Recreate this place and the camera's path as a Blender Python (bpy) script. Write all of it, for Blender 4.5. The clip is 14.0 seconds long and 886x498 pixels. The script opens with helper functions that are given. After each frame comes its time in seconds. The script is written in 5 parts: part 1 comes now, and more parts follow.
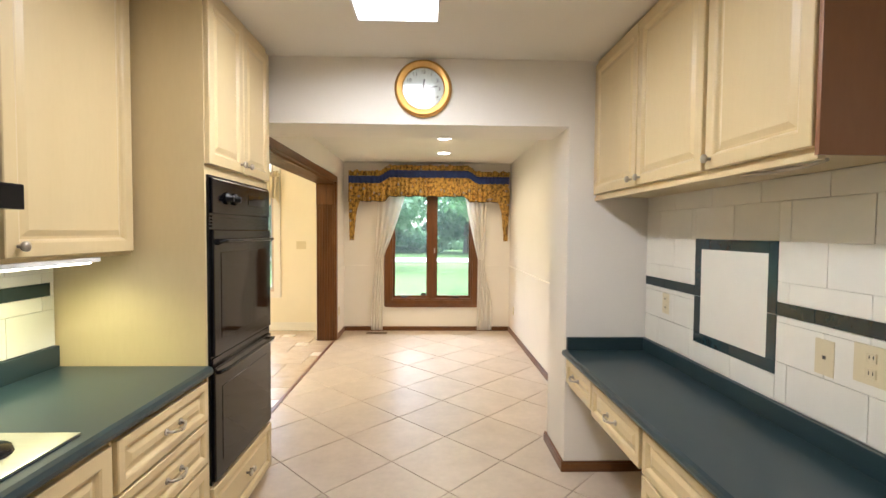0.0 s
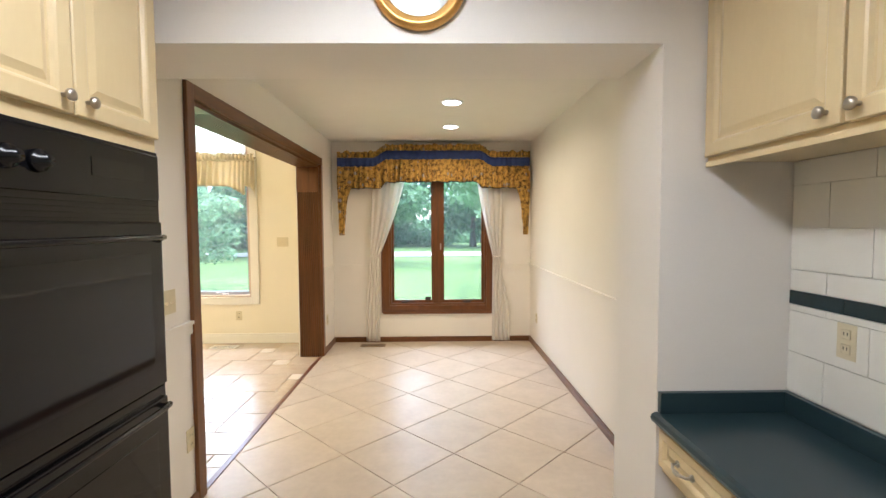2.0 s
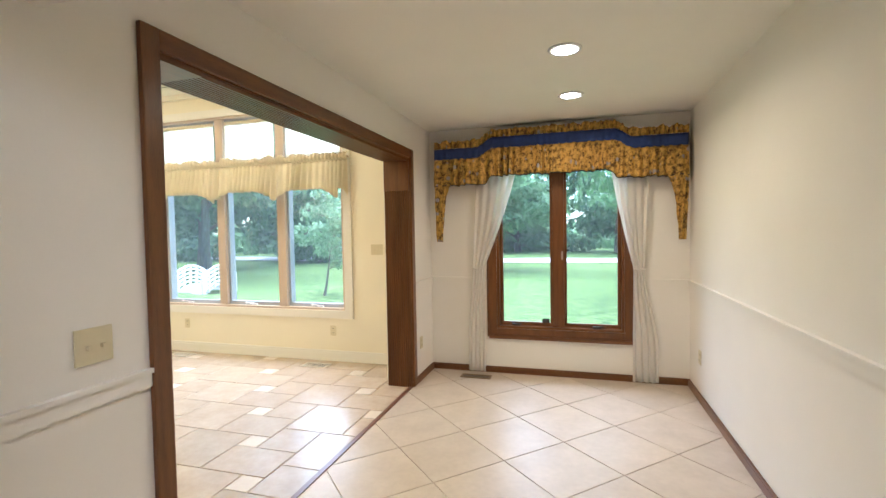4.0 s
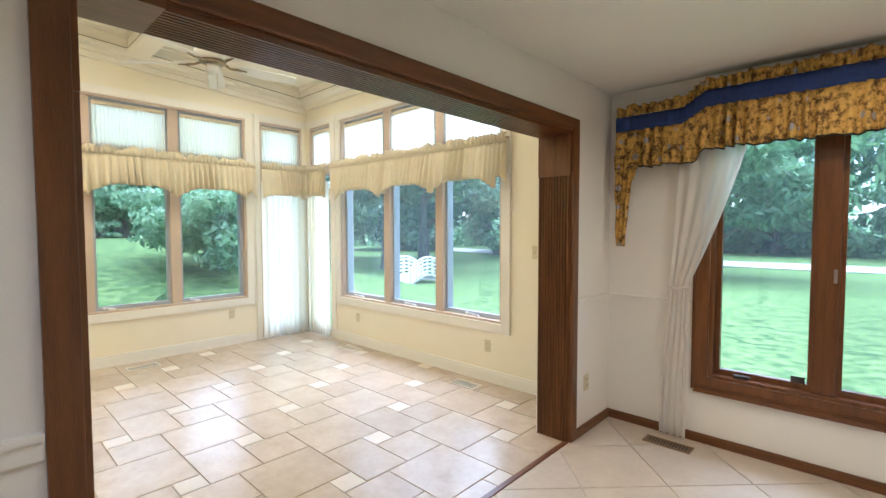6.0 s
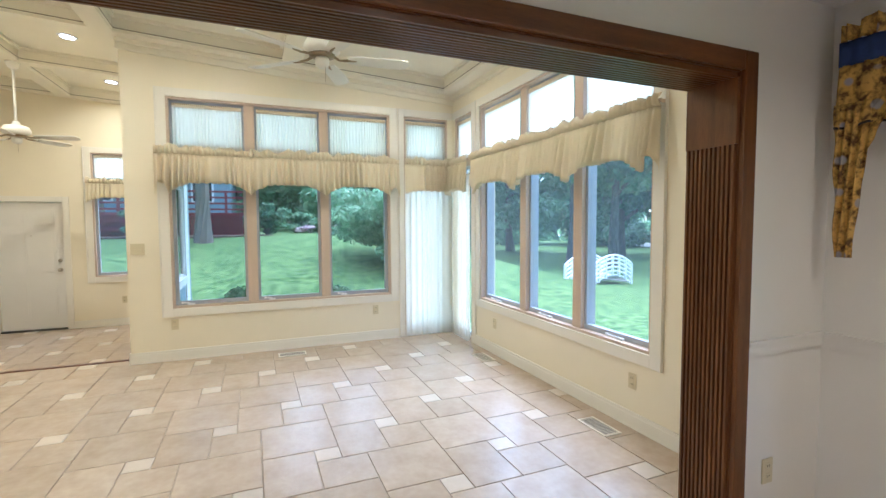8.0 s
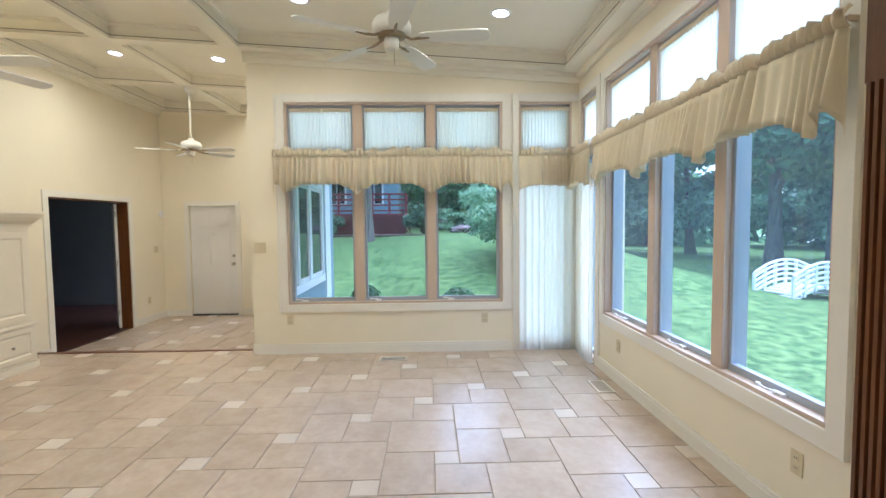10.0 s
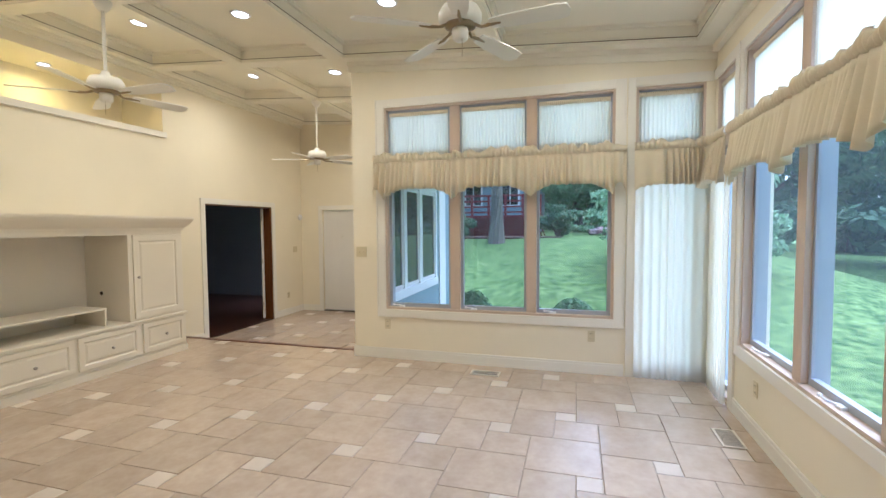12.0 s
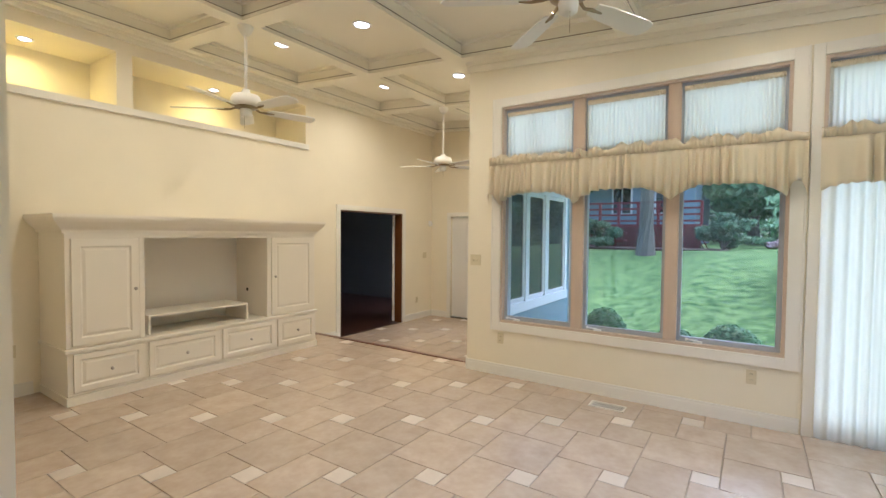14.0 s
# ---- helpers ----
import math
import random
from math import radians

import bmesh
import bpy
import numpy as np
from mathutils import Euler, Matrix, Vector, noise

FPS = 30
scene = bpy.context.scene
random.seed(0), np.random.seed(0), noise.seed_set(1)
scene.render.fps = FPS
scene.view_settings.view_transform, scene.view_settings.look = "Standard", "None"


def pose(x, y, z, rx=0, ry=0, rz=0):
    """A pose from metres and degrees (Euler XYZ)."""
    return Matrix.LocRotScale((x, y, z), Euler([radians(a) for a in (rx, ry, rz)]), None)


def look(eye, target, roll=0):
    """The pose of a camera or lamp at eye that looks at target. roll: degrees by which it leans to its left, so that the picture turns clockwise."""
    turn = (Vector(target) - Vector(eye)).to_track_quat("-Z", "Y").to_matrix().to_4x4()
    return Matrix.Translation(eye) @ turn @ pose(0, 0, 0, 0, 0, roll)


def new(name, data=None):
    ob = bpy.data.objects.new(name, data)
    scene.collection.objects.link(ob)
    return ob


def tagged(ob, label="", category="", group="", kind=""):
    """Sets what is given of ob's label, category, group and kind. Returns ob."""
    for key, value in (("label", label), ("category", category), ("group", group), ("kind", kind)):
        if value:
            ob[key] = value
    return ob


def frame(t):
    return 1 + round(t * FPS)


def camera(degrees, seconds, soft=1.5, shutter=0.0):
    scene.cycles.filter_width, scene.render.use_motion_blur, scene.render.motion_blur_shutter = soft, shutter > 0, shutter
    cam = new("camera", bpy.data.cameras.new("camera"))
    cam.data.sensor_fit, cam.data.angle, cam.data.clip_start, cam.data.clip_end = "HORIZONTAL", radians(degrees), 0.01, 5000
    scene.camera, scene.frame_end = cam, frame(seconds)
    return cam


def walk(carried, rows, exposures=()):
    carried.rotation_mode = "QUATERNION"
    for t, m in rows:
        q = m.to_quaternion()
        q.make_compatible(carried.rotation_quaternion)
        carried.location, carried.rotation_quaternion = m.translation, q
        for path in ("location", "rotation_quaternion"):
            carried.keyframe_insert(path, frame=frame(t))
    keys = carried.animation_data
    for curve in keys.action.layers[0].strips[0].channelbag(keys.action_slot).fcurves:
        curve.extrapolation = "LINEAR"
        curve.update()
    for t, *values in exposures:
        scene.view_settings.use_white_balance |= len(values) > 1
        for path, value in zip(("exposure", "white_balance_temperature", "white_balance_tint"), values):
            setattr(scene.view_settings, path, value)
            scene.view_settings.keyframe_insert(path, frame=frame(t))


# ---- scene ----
cam = camera(87.9, 14.0)
PATH = [
    (0, (0.03, -0.232, 1.472), (0.087, 1.766, 1.397), 0.4),
    (0.5, (0.041, 0.009, 1.462), (0.103, 2.006, 1.372), 0.5),
    (1, (0.04, 0.294, 1.461), (0.107, 2.291, 1.357), 0.6),
    (1.5, (0.041, 0.58, 1.459), (0.1, 2.576, 1.352), 0.2),
    (2, (0.04, 0.859, 1.461), (0.07, 2.856, 1.356), -0.3),
    (4.5, (0.271, 2.255, 1.44), (-0.498, 4.1, 1.374), -0.9),
    (5, (0.27, 2.552, 1.45), (-0.708, 4.295, 1.384), -0.8),
    (5.5, (0.288, 2.845, 1.443), (-0.909, 4.446, 1.379), -0.5),
    (6, (0.252, 3.102, 1.474), (-1.115, 4.56, 1.383), -0.1),
    (6.5, (0.21, 3.373, 1.497), (-1.305, 4.675, 1.387), 0.3),
    (7, (0.17, 3.616, 1.507), (-1.478, 4.743, 1.387), -0.1),
    (7.5, (0.153, 3.854, 1.503), (-1.613, 4.785, 1.389), -0.3),
    (8, (0.087, 4.055, 1.5), (-1.758, 4.818, 1.386), -0.3),
    (10.5, (-0.450, 5.006, 1.490), (-2.446, 4.922, 1.379), -0.3),
    (11, (-0.533, 5.125, 1.513), (-2.519, 4.917, 1.4), 0.1),
    (11.5, (-0.653, 5.232, 1.521), (-2.616, 4.862, 1.412), -0.0),
    (12, (-0.755, 5.331, 1.538), (-2.674, 4.776, 1.435), -0.4),
    (12.5, (-0.873, 5.388, 1.535), (-2.738, 4.671, 1.436), -0.5),
    (13, (-1.006, 5.439, 1.52), (-2.81, 4.581, 1.432), -0.4),
    (13.5, (-1.1, 5.45, 1.532), (-2.842, 4.471, 1.456), 0.1),
    (14, (-1.217, 5.473, 1.526), (-2.874, 4.356, 1.458), 0.5),
]
walk(cam, [(t, look(eye, target, roll)) for t, eye, target, roll in PATH], [(0, 2.66, 5750, 13), (2, 2.5, 5450, 13), (4.5, 2.28, 5150, 12), (8, 1.84, 4650, 13), (10.5, 1.63, 4600, 16), (14, 1.56, 4900, 18)])
# Light: overcast sky, a soft sun, the lamps of the house
world = bpy.data.worlds.new("world")
scene.world = world
world.use_nodes = True
wn = world.node_tree
sky = wn.nodes.new("ShaderNodeTexSky")
sky.sky_type, sky.sun_disc = "NISHITA", False
sky.sun_elevation, sky.sun_rotation = radians(68), radians(318)
sky.air_density, sky.dust_density, sky.ozone_density = 1.0, 2.0, 1.0
wn.links.new(sky.outputs[0], wn.nodes["Background"].inputs[0])
wn.nodes["Background"].inputs[1].default_value = 0.15
sun = new("sun", bpy.data.lights.new("sun", "SUN"))
sun.data.energy, sun.data.angle, sun.data.color = 4.0, radians(110), (1.0, 0.97, 0.93)
sun.matrix_world = look((-12, 13, 45), (0, 0, 0))
tagged(sun, kind="structure")


def lamp(name, x, y, z, power, size, color, aim=(0, 0, -1), spread=150, size_y=None):
    d = bpy.data.lights.new(name, "AREA")
    d.energy, d.size, d.color, d.spread = power, size, color, radians(spread)
    d.shape = "DISK"
    if size_y:
        d.shape, d.size_y = "RECTANGLE", size_y
    ob = new(name, d)
    ob.matrix_world = look((x, y, z), (x + aim[0], y + aim[1], z + aim[2]))
    return ob


# added lamps standing in for sky light in the heads of the window openings, hidden behind valances and sheers: x, y, z,
# width, height, power, aim
for x, y, z, w, h, power, aim in ((-5.79, 4.46, 2.42, 2.42, 0.8, 2.2, (1, 0, 0)), (-3.54, 6.71, 2.42, 2.5, 0.8, 2.8, (0, -1, 0)),
                                  (-5.79, 6.19, 1.43, 0.52, 2.7, 1.5, (1, 0, 0)), (-5.32, 6.71, 1.43, 0.42, 2.7, 1.6, (0, -1, 0)),
                                  (-9.14, 2.04, 2.42, 0.66, 0.4, 0.6, (1, 0, 0))):
    lamp("window_sky_lamp", x, y, z, power, w, (0.90, 0.96, 1.0), aim, 170, h)
WARM = (1.0, 0.79, 0.46)
WHITE = (1.0, 0.93, 0.82)
SLOPE = 0.0625


def vault(y):
    """Height of the undersides of the beams of the vaulted ceiling."""
    return 3.588 - SLOPE * y


# ---------------------------------------------------------------- materials
def material(name, color=(0.8, 0.8, 0.8), rough=0.5, metal=0.0, vary=0.06, scale=3.0, fine=60.0, bump=0.1, per_object=0.0,
             second=None, stretch=(1, 1, 1), spec=0.5):
    m = bpy.data.materials.new(name)
    m.use_nodes = True
    nt = m.node_tree
    n, l = nt.nodes, nt.links
    b = n["Principled BSDF"]
    b.inputs["Roughness"].default_value, b.inputs["Metallic"].default_value = rough, metal
    b.inputs["Specular IOR Level"].default_value = spec
    co = n.new("ShaderNodeTexCoord")
    mp = n.new("ShaderNodeMapping")
    mp.inputs["Scale"].default_value = stretch
    l.new(co.outputs["Object"], mp.inputs[0])
    big, small = n.new("ShaderNodeTexNoise"), n.new("ShaderNodeTexNoise")
    big.inputs["Scale"].default_value, small.inputs["Scale"].default_value = scale, fine
    big.inputs["Detail"].default_value, small.inputs["Detail"].default_value = 5, 4
    src = mp.outputs[0]
    if per_object:
        oi = n.new("ShaderNodeObjectInfo")
        ad = n.new("ShaderNodeVectorMath")
        ad.operation = "MULTIPLY_ADD"
        sc = n.new("ShaderNodeCombineXYZ")
        mul = n.new("ShaderNodeMath")
        mul.operation, mul.inputs[1].default_value = "MULTIPLY", 37.0
        l.new(oi.outputs["Random"], mul.inputs[0])
        for i in range(3):
            l.new(mul.outputs[0], sc.inputs[i])
        ad.inputs[1].default_value = (1, 1, 1)
        l.new(src, ad.inputs[0])
        l.new(sc.outputs[0], ad.inputs[2])
        src = ad.outputs[0]
    l.new(src, big.inputs[0])
    l.new(src, small.inputs[0])
    ramp = n.new("ShaderNodeValToRGB")
    ramp.color_ramp.elements[0].position, ramp.color_ramp.elements[1].position = 0.3, 0.7
    dark = second or tuple(c * (1 - vary) for c in color)
    lite = color if second else tuple(min(1, c * (1 + vary)) for c in color)
    ramp.color_ramp.elements[0].color, ramp.color_ramp.elements[1].color = (*dark, 1), (*lite, 1)
    mix = n.new("ShaderNodeMath")
    mix.operation, mix.inputs[1].default_value, mix.inputs[2].default_value = "MULTIPLY_ADD", 0.35, 0.0
    l.new(small.outputs[0], mix.inputs[0])
    add = n.new("ShaderNodeMath")
    add.operation, add.inputs[1].default_value = "MULTIPLY_ADD", 0.65
    l.new(big.outputs[0], add.inputs[0])
    l.new(mix.outputs[0], add.inputs[2])
    l.new(add.outputs[0], ramp.inputs[0])
    out = ramp.outputs[0]
    if per_object:
        hsv = n.new("ShaderNodeHueSaturation")
        mr = n.new("ShaderNodeMapRange")
        mr.inputs["To Min"].default_value, mr.inputs["To Max"].default_value = 1 - per_object, 1 + per_object
        l.new(oi.outputs["Random"], mr.inputs[0])
        l.new(mr.outputs[0], hsv.inputs["Value"])
        l.new(out, hsv.inputs["Color"])
        out = hsv.outputs[0]
    l.new(out, b.inputs["Base Color"])
    if bump:
        bp = n.new("ShaderNodeBump")
        bp.inputs["Strength"].default_value, bp.inputs["Distance"].default_value = bump, 0.004
        l.new(add.outputs[0], bp.inputs["Height"])
        l.new(bp.outputs[0], b.inputs["Normal"])
    return m


def emitter(name, color, strength):
    m = bpy.data.materials.new(name)
    m.use_nodes = True
    b = m.node_tree.nodes["Principled BSDF"]
    b.inputs["Base Color"].default_value = (*color, 1)
    b.inputs["Emission Color"].default_value = (*color, 1)
    b.inputs["Emission Strength"].default_value = strength
    return m


def wood(name, light, dark, stretch, rough=0.3, bump=0.08):
    m = material(name, light, rough, second=dark, scale=2.2, fine=26.0, bump=bump, stretch=stretch)
    return m


def sheer(name, color, clear, translucent=0.6):
    m = bpy.data.materials.new(name)
    m.use_nodes = True
    n, l = m.node_tree.nodes, m.node_tree.links
    n.remove(n["Principled BSDF"])
    d, tl, tr = n.new("ShaderNodeBsdfDiffuse"), n.new("ShaderNodeBsdfTranslucent"), n.new("ShaderNodeBsdfTransparent")
    co, wv = n.new("ShaderNodeTexCoord"), n.new("ShaderNodeTexNoise")
    wv.inputs["Scale"].default_value = 220.0
    rp = n.new("ShaderNodeValToRGB")
    rp.color_ramp.elements[0].color, rp.color_ramp.elements[1].color = (*[c * 0.9 for c in color], 1), (*color, 1)
    l.new(co.outputs["Object"], wv.inputs[0])
    l.new(wv.outputs[0], rp.inputs[0])
    for s in (d, tl):
        l.new(rp.outputs[0], s.inputs[0])
    a, b = n.new("ShaderNodeMixShader"), n.new("ShaderNodeMixShader")
    a.inputs[0].default_value, b.inputs[0].default_value = translucent, clear
    l.new(d.outputs[0], a.inputs[1])
    l.new(tl.outputs[0], a.inputs[2])
    l.new(a.outputs[0], b.inputs[1])
    l.new(tr.outputs[0], b.inputs[2])
    l.new(b.outputs[0], n["Material Output"].inputs[0])
    return m


def pane_material():
    m = bpy.data.materials.new("window_glass")
    m.use_nodes = True
    n, l = m.node_tree.nodes, m.node_tree.links
    n.remove(n["Principled BSDF"])
    tr, gl, mx = n.new("ShaderNodeBsdfTransparent"), n.new("ShaderNodeBsdfGlossy"), n.new("ShaderNodeMixShader")
    tr.inputs[0].default_value = (0.96, 0.99, 1.0, 1)
    gl.inputs["Roughness"].default_value = 0.02
    mx.inputs[0].default_value = 0.035
    l.new(tr.outputs[0], mx.inputs[1])
    l.new(gl.outputs[0], mx.inputs[2])
    # pale translucent share in the glass stands in for the haze outdoors
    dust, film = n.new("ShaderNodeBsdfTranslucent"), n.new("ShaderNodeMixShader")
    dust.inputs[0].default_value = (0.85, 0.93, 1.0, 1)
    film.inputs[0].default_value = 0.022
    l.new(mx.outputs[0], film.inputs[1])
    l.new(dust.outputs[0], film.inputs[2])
    l.new(film.outputs[0], n["Material Output"].inputs[0])
    return m


def leaf_material(name, a, b):
    m = bpy.data.materials.new(name)
    m.use_nodes = True
    n, l = m.node_tree.nodes, m.node_tree.links
    p = n["Principled BSDF"]
    p.inputs["Roughness"].default_value = 0.55
    g, r = n.new("ShaderNodeNewGeometry"), n.new("ShaderNodeValToRGB")
    r.color_ramp.elements[0].color, r.color_ramp.elements[1].color = (*a, 1), (*b, 1)
    l.new(g.outputs["Random Per Island"], r.inputs[0])
    l.new(r.outputs[0], p.inputs["Base Color"])
    t, mx = n.new("ShaderNodeBsdfTranslucent"), n.new("ShaderNodeMixShader")
    l.new(r.outputs[0], t.inputs[0])
    mx.inputs[0].default_value = 0.5
    l.new(p.outputs[0], mx.inputs[1])
    l.new(t.outputs[0], mx.inputs[2])
    l.new(mx.outputs[0], n["Material Output"].inputs[0])
    return m


def floral():
    m = material("floral_cotton", (0.62, 0.37, 0.075), 0.85, second=(0.10, 0.05, 0.015), scale=24, fine=70, bump=0.15)
    sp = [x for x in m.node_tree.nodes if x.bl_idname == "ShaderNodeValToRGB"][0].color_ramp
    sp.elements[0].position, sp.elements[1].position = 0.40, 0.55
    n, l = m.node_tree.nodes, m.node_tree.links
    v = n.new("ShaderNodeTexVoronoi")
    v.inputs["Scale"].default_value = 9.0
    co = n.new("ShaderNodeTexCoord")
    rp = n.new("ShaderNodeValToRGB")
    rp.color_ramp.elements[0].position, rp.color_ramp.elements[1].position = 0.16, 0.22
    rp.color_ramp.elements[0].color, rp.color_ramp.elements[1].color = (1, 1, 1, 1), (0, 0, 0, 1)
    mx = n.new("ShaderNodeMixRGB")
    mx.inputs[2].default_value = (0.36, 0.33, 0.30, 1)
    p = n["Principled BSDF"]
    old = p.inputs["Base Color"].links[0].from_socket
    l.new(co.outputs["Object"], v.inputs[0])
    l.new(v.outputs["Distance"], rp.inputs[0])
    l.new(rp.outputs[0], mx.inputs[0])
    l.new(old, mx.inputs[1])
    l.new(mx.outputs[0], p.inputs["Base Color"])
    return m


M_WALL = material("cream_wall_paint", (0.84, 0.77, 0.60), 0.65, vary=0.02, fine=160, bump=0.06)
M_KWALL = material("white_wall_paint", (0.82, 0.78, 0.715), 0.6, vary=0.02, fine=160, bump=0.06)
M_CEIL = material("ceiling_paint", (0.80, 0.77, 0.70), 0.8, vary=0.02, fine=120, bump=0.08)
M_COFFER = material("coffer_paint", (0.86, 0.815, 0.68), 0.6, vary=0.02, fine=120, bump=0.05)
M_TRIM = material("cream_trim_paint", (0.82, 0.785, 0.70), 0.35, vary=0.02, bump=0.04)
M_SASH = material("pickled_oak", (0.62, 0.50, 0.385), 0.45, second=(0.54, 0.42, 0.32), scale=2, fine=40, stretch=(8, 8, 1))
M_OAKX = wood("dark_oak_x", (0.20, 0.076, 0.020), (0.075, 0.026, 0.007), (1, 12, 12))
M_OAKY = wood("dark_oak_y", (0.20, 0.076, 0.020), (0.075, 0.026, 0.007), (12, 1, 12))
M_OAKZ = wood("dark_oak_z", (0.20, 0.076, 0.020), (0.075, 0.026, 0.007), (12, 12, 1))
M_CAB = material("maple_lacquer", (0.67, 0.54, 0.305), 0.32, second=(0.63, 0.50, 0.275), scale=1.2, fine=14, stretch=(5, 5, 1), bump=0.02)
M_CABD = material("cabinet_end_panel", (0.27, 0.12, 0.05), 0.4, second=(0.23, 0.10, 0.04), scale=1.2, fine=14, stretch=(5, 5, 1), bump=0.02)
M_ENT = material("ivory_lacquer", (0.83, 0.77, 0.645), 0.35, vary=0.015, bump=0.02)
M_COUNTER = material("dark_green_laminate", (0.022, 0.042, 0.050), 0.28, vary=0.12, fine=240, bump=0.02)
M_BAND = material("dark_green_tile", (0.012, 0.03, 0.035), 0.12, vary=0.3, fine=30, bump=0.05, per_object=0.3)
M_WTILE = material("white_wall_tile", (0.80, 0.78, 0.70), 0.2, vary=0.02, scale=5, fine=20, bump=0.05, per_object=0.02)
M_GROUT = material("grout", (0.77, 0.745, 0.67), 0.9, vary=0.1, bump=0.2)
M_KGROUT = material("floor_grout", (0.44, 0.36, 0.28), 0.9, vary=0.1, bump=0.2)
M_SGROUT = material("stone_floor_grout", (0.40, 0.33, 0.25), 0.9, vary=0.1, bump=0.2)
M_KTILE = material("beige_floor_tile", (0.60, 0.51, 0.41), 0.37, second=(0.49, 0.41, 0.325), scale=5, fine=26, bump=0.25, per_object=0.05)
M_STILE = material("stone_look_tile", (0.53, 0.43, 0.325), 0.27, second=(0.41, 0.32, 0.235), scale=6, fine=22, bump=0.9, per_object=0.07)
M_INSET = material("light_inset_tile", (0.585, 0.505, 0.41), 0.3, second=(0.53, 0.45, 0.36), scale=8, fine=40, bump=0.4, per_object=0.04)
M_BLACK = material("black_enamel", (0.005, 0.005, 0.006), 0.14, vary=0.2, bump=0.0, spec=0.3)
M_BLKGLASS = material("black_oven_glass", (0.003, 0.003, 0.004), 0.05, vary=0.1, bump=0.0, spec=0.35)
M_PEWTER = material("pewter", (0.48, 0.44, 0.38), 0.35, metal=1.0, bump=0.05)
M_STEEL = material("stainless_steel", (0.62, 0.60, 0.55), 0.3, metal=1.0, stretch=(1, 20, 1), bump=0.03)
M_GOLD = material("gilt_frame", (0.62, 0.36, 0.10), 0.35, metal=0.7, vary=0.15, fine=40, bump=0.1)
M_DIAL = material("clock_dial", (0.80, 0.80, 0.76), 0.35, vary=0.01, bump=0.0)
M_INK = material("black_ink", (0.01, 0.01, 0.01), 0.5, bump=0.0)
M_IVORY = material("almond_plastic", (0.66, 0.58, 0.38), 0.35, vary=0.03, bump=0.0)
M_GREYPL = material("slot_dark", (0.05, 0.045, 0.04), 0.6, bump=0.0)
M_FLORAL = floral()
M_BLUE = material("navy_cotton", (0.03, 0.06, 0.22), 0.8, second=(0.02, 0.04, 0.15), scale=12, fine=90, bump=0.15)
M_SHEER = sheer("white_sheer", (0.96, 0.93, 0.88), 0.28, 0.5)
M_VOILE = sheer("cream_voile", (0.95, 0.92, 0.82), 0.05, 0.8)
M_VALANCE = sheer("cream_valance_cloth", (0.88, 0.785, 0.59), 0.02, 0.25)
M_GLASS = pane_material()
M_WING = material("dark_blue_reflecting_glass", (0.03, 0.045, 0.055), 0.05, vary=0.1, bump=0.0)
M_FAN = material("white_fan_paint", (0.78, 0.76, 0.70), 0.35, vary=0.02, bump=0.02)
M_FANBR = material("fan_brass", (0.30, 0.24, 0.15), 0.4, metal=0.8, bump=0.02)
M_DOOR = material("white_door_paint", (0.80, 0.78, 0.74), 0.4, vary=0.02, bump=0.03)
M_VENT = material("vent_cream", (0.72, 0.66, 0.55), 0.4, bump=0.02)
M_VENTBR = material("vent_brown", (0.22, 0.14, 0.07), 0.4, metal=0.3, bump=0.02)
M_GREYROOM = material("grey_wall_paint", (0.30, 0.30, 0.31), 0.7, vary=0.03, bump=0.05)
M_CARPET = material("dark_wood_floor", (0.05, 0.018, 0.01), 0.4, vary=0.2, bump=0.1)
M_NOSE = wood("nosing_oak", (0.16, 0.06, 0.025), (0.09, 0.03, 0.012), (12, 1, 12))
M_CLAD = material("blue_grey_aluminium_cladding", (0.40, 0.43, 0.48), 0.4, vary=0.05, bump=0.02)
M_SIDING = material("grey_green_siding", (0.22, 0.30, 0.34), 0.6, vary=0.05, bump=0.1)
M_WHITEEXT = material("white_exterior_paint", (0.80, 0.80, 0.80), 0.5, vary=0.02, bump=0.05)
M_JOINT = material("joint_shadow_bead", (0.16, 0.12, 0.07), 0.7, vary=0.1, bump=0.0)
M_LIGHT = emitter("lamp_glow", (1.0, 0.93, 0.80), 3.0)
M_PANEL = emitter("ceiling_panel_glow", (1.0, 0.96, 0.90), 1.2)
M_TUBE = emitter("tube_glow", (1.0, 0.95, 0.70), 1.5)
M_LAWN = material("lawn", (0.165, 0.235, 0.075), 0.95, second=(0.05, 0.10, 0.03), scale=5, fine=17, bump=0.2, spec=0.1)
turf = [x for x in M_LAWN.node_tree.nodes if x.bl_idname == "ShaderNodeValToRGB"][0].color_ramp
turf.elements[0].position, turf.elements[1].position = 0.41, 0.59
M_ROAD = material("pale_road", (0.42, 0.42, 0.40), 0.9, vary=0.1, bump=0.2)
M_BARK = material("bark", (0.22, 0.20, 0.155), 0.9, second=(0.07, 0.055, 0.04), scale=6, fine=40, stretch=(3, 3, 0.6), bump=0.8)
M_LEAF = leaf_material("leaves_mid", (0.10, 0.20, 0.085), (0.27, 0.42, 0.22))
M_LEAFD = leaf_material("leaves_dark", (0.06, 0.13, 0.065), (0.19, 0.31, 0.165))
M_LEAFL = leaf_material("leaves_light", (0.16, 0.28, 0.14), (0.33, 0.47, 0.27))
M_FLOWER = leaf_material("blossom", (0.5, 0.3, 0.35), (0.75, 0.70, 0.70))
M_RED = material("red_stained_wood", (0.22, 0.035, 0.035), 0.7, vary=0.15, bump=0.1)
M_ROOF = material("shingle_grey", (0.16, 0.16, 0.17), 0.9, vary=0.15, fine=30, bump=0.3)
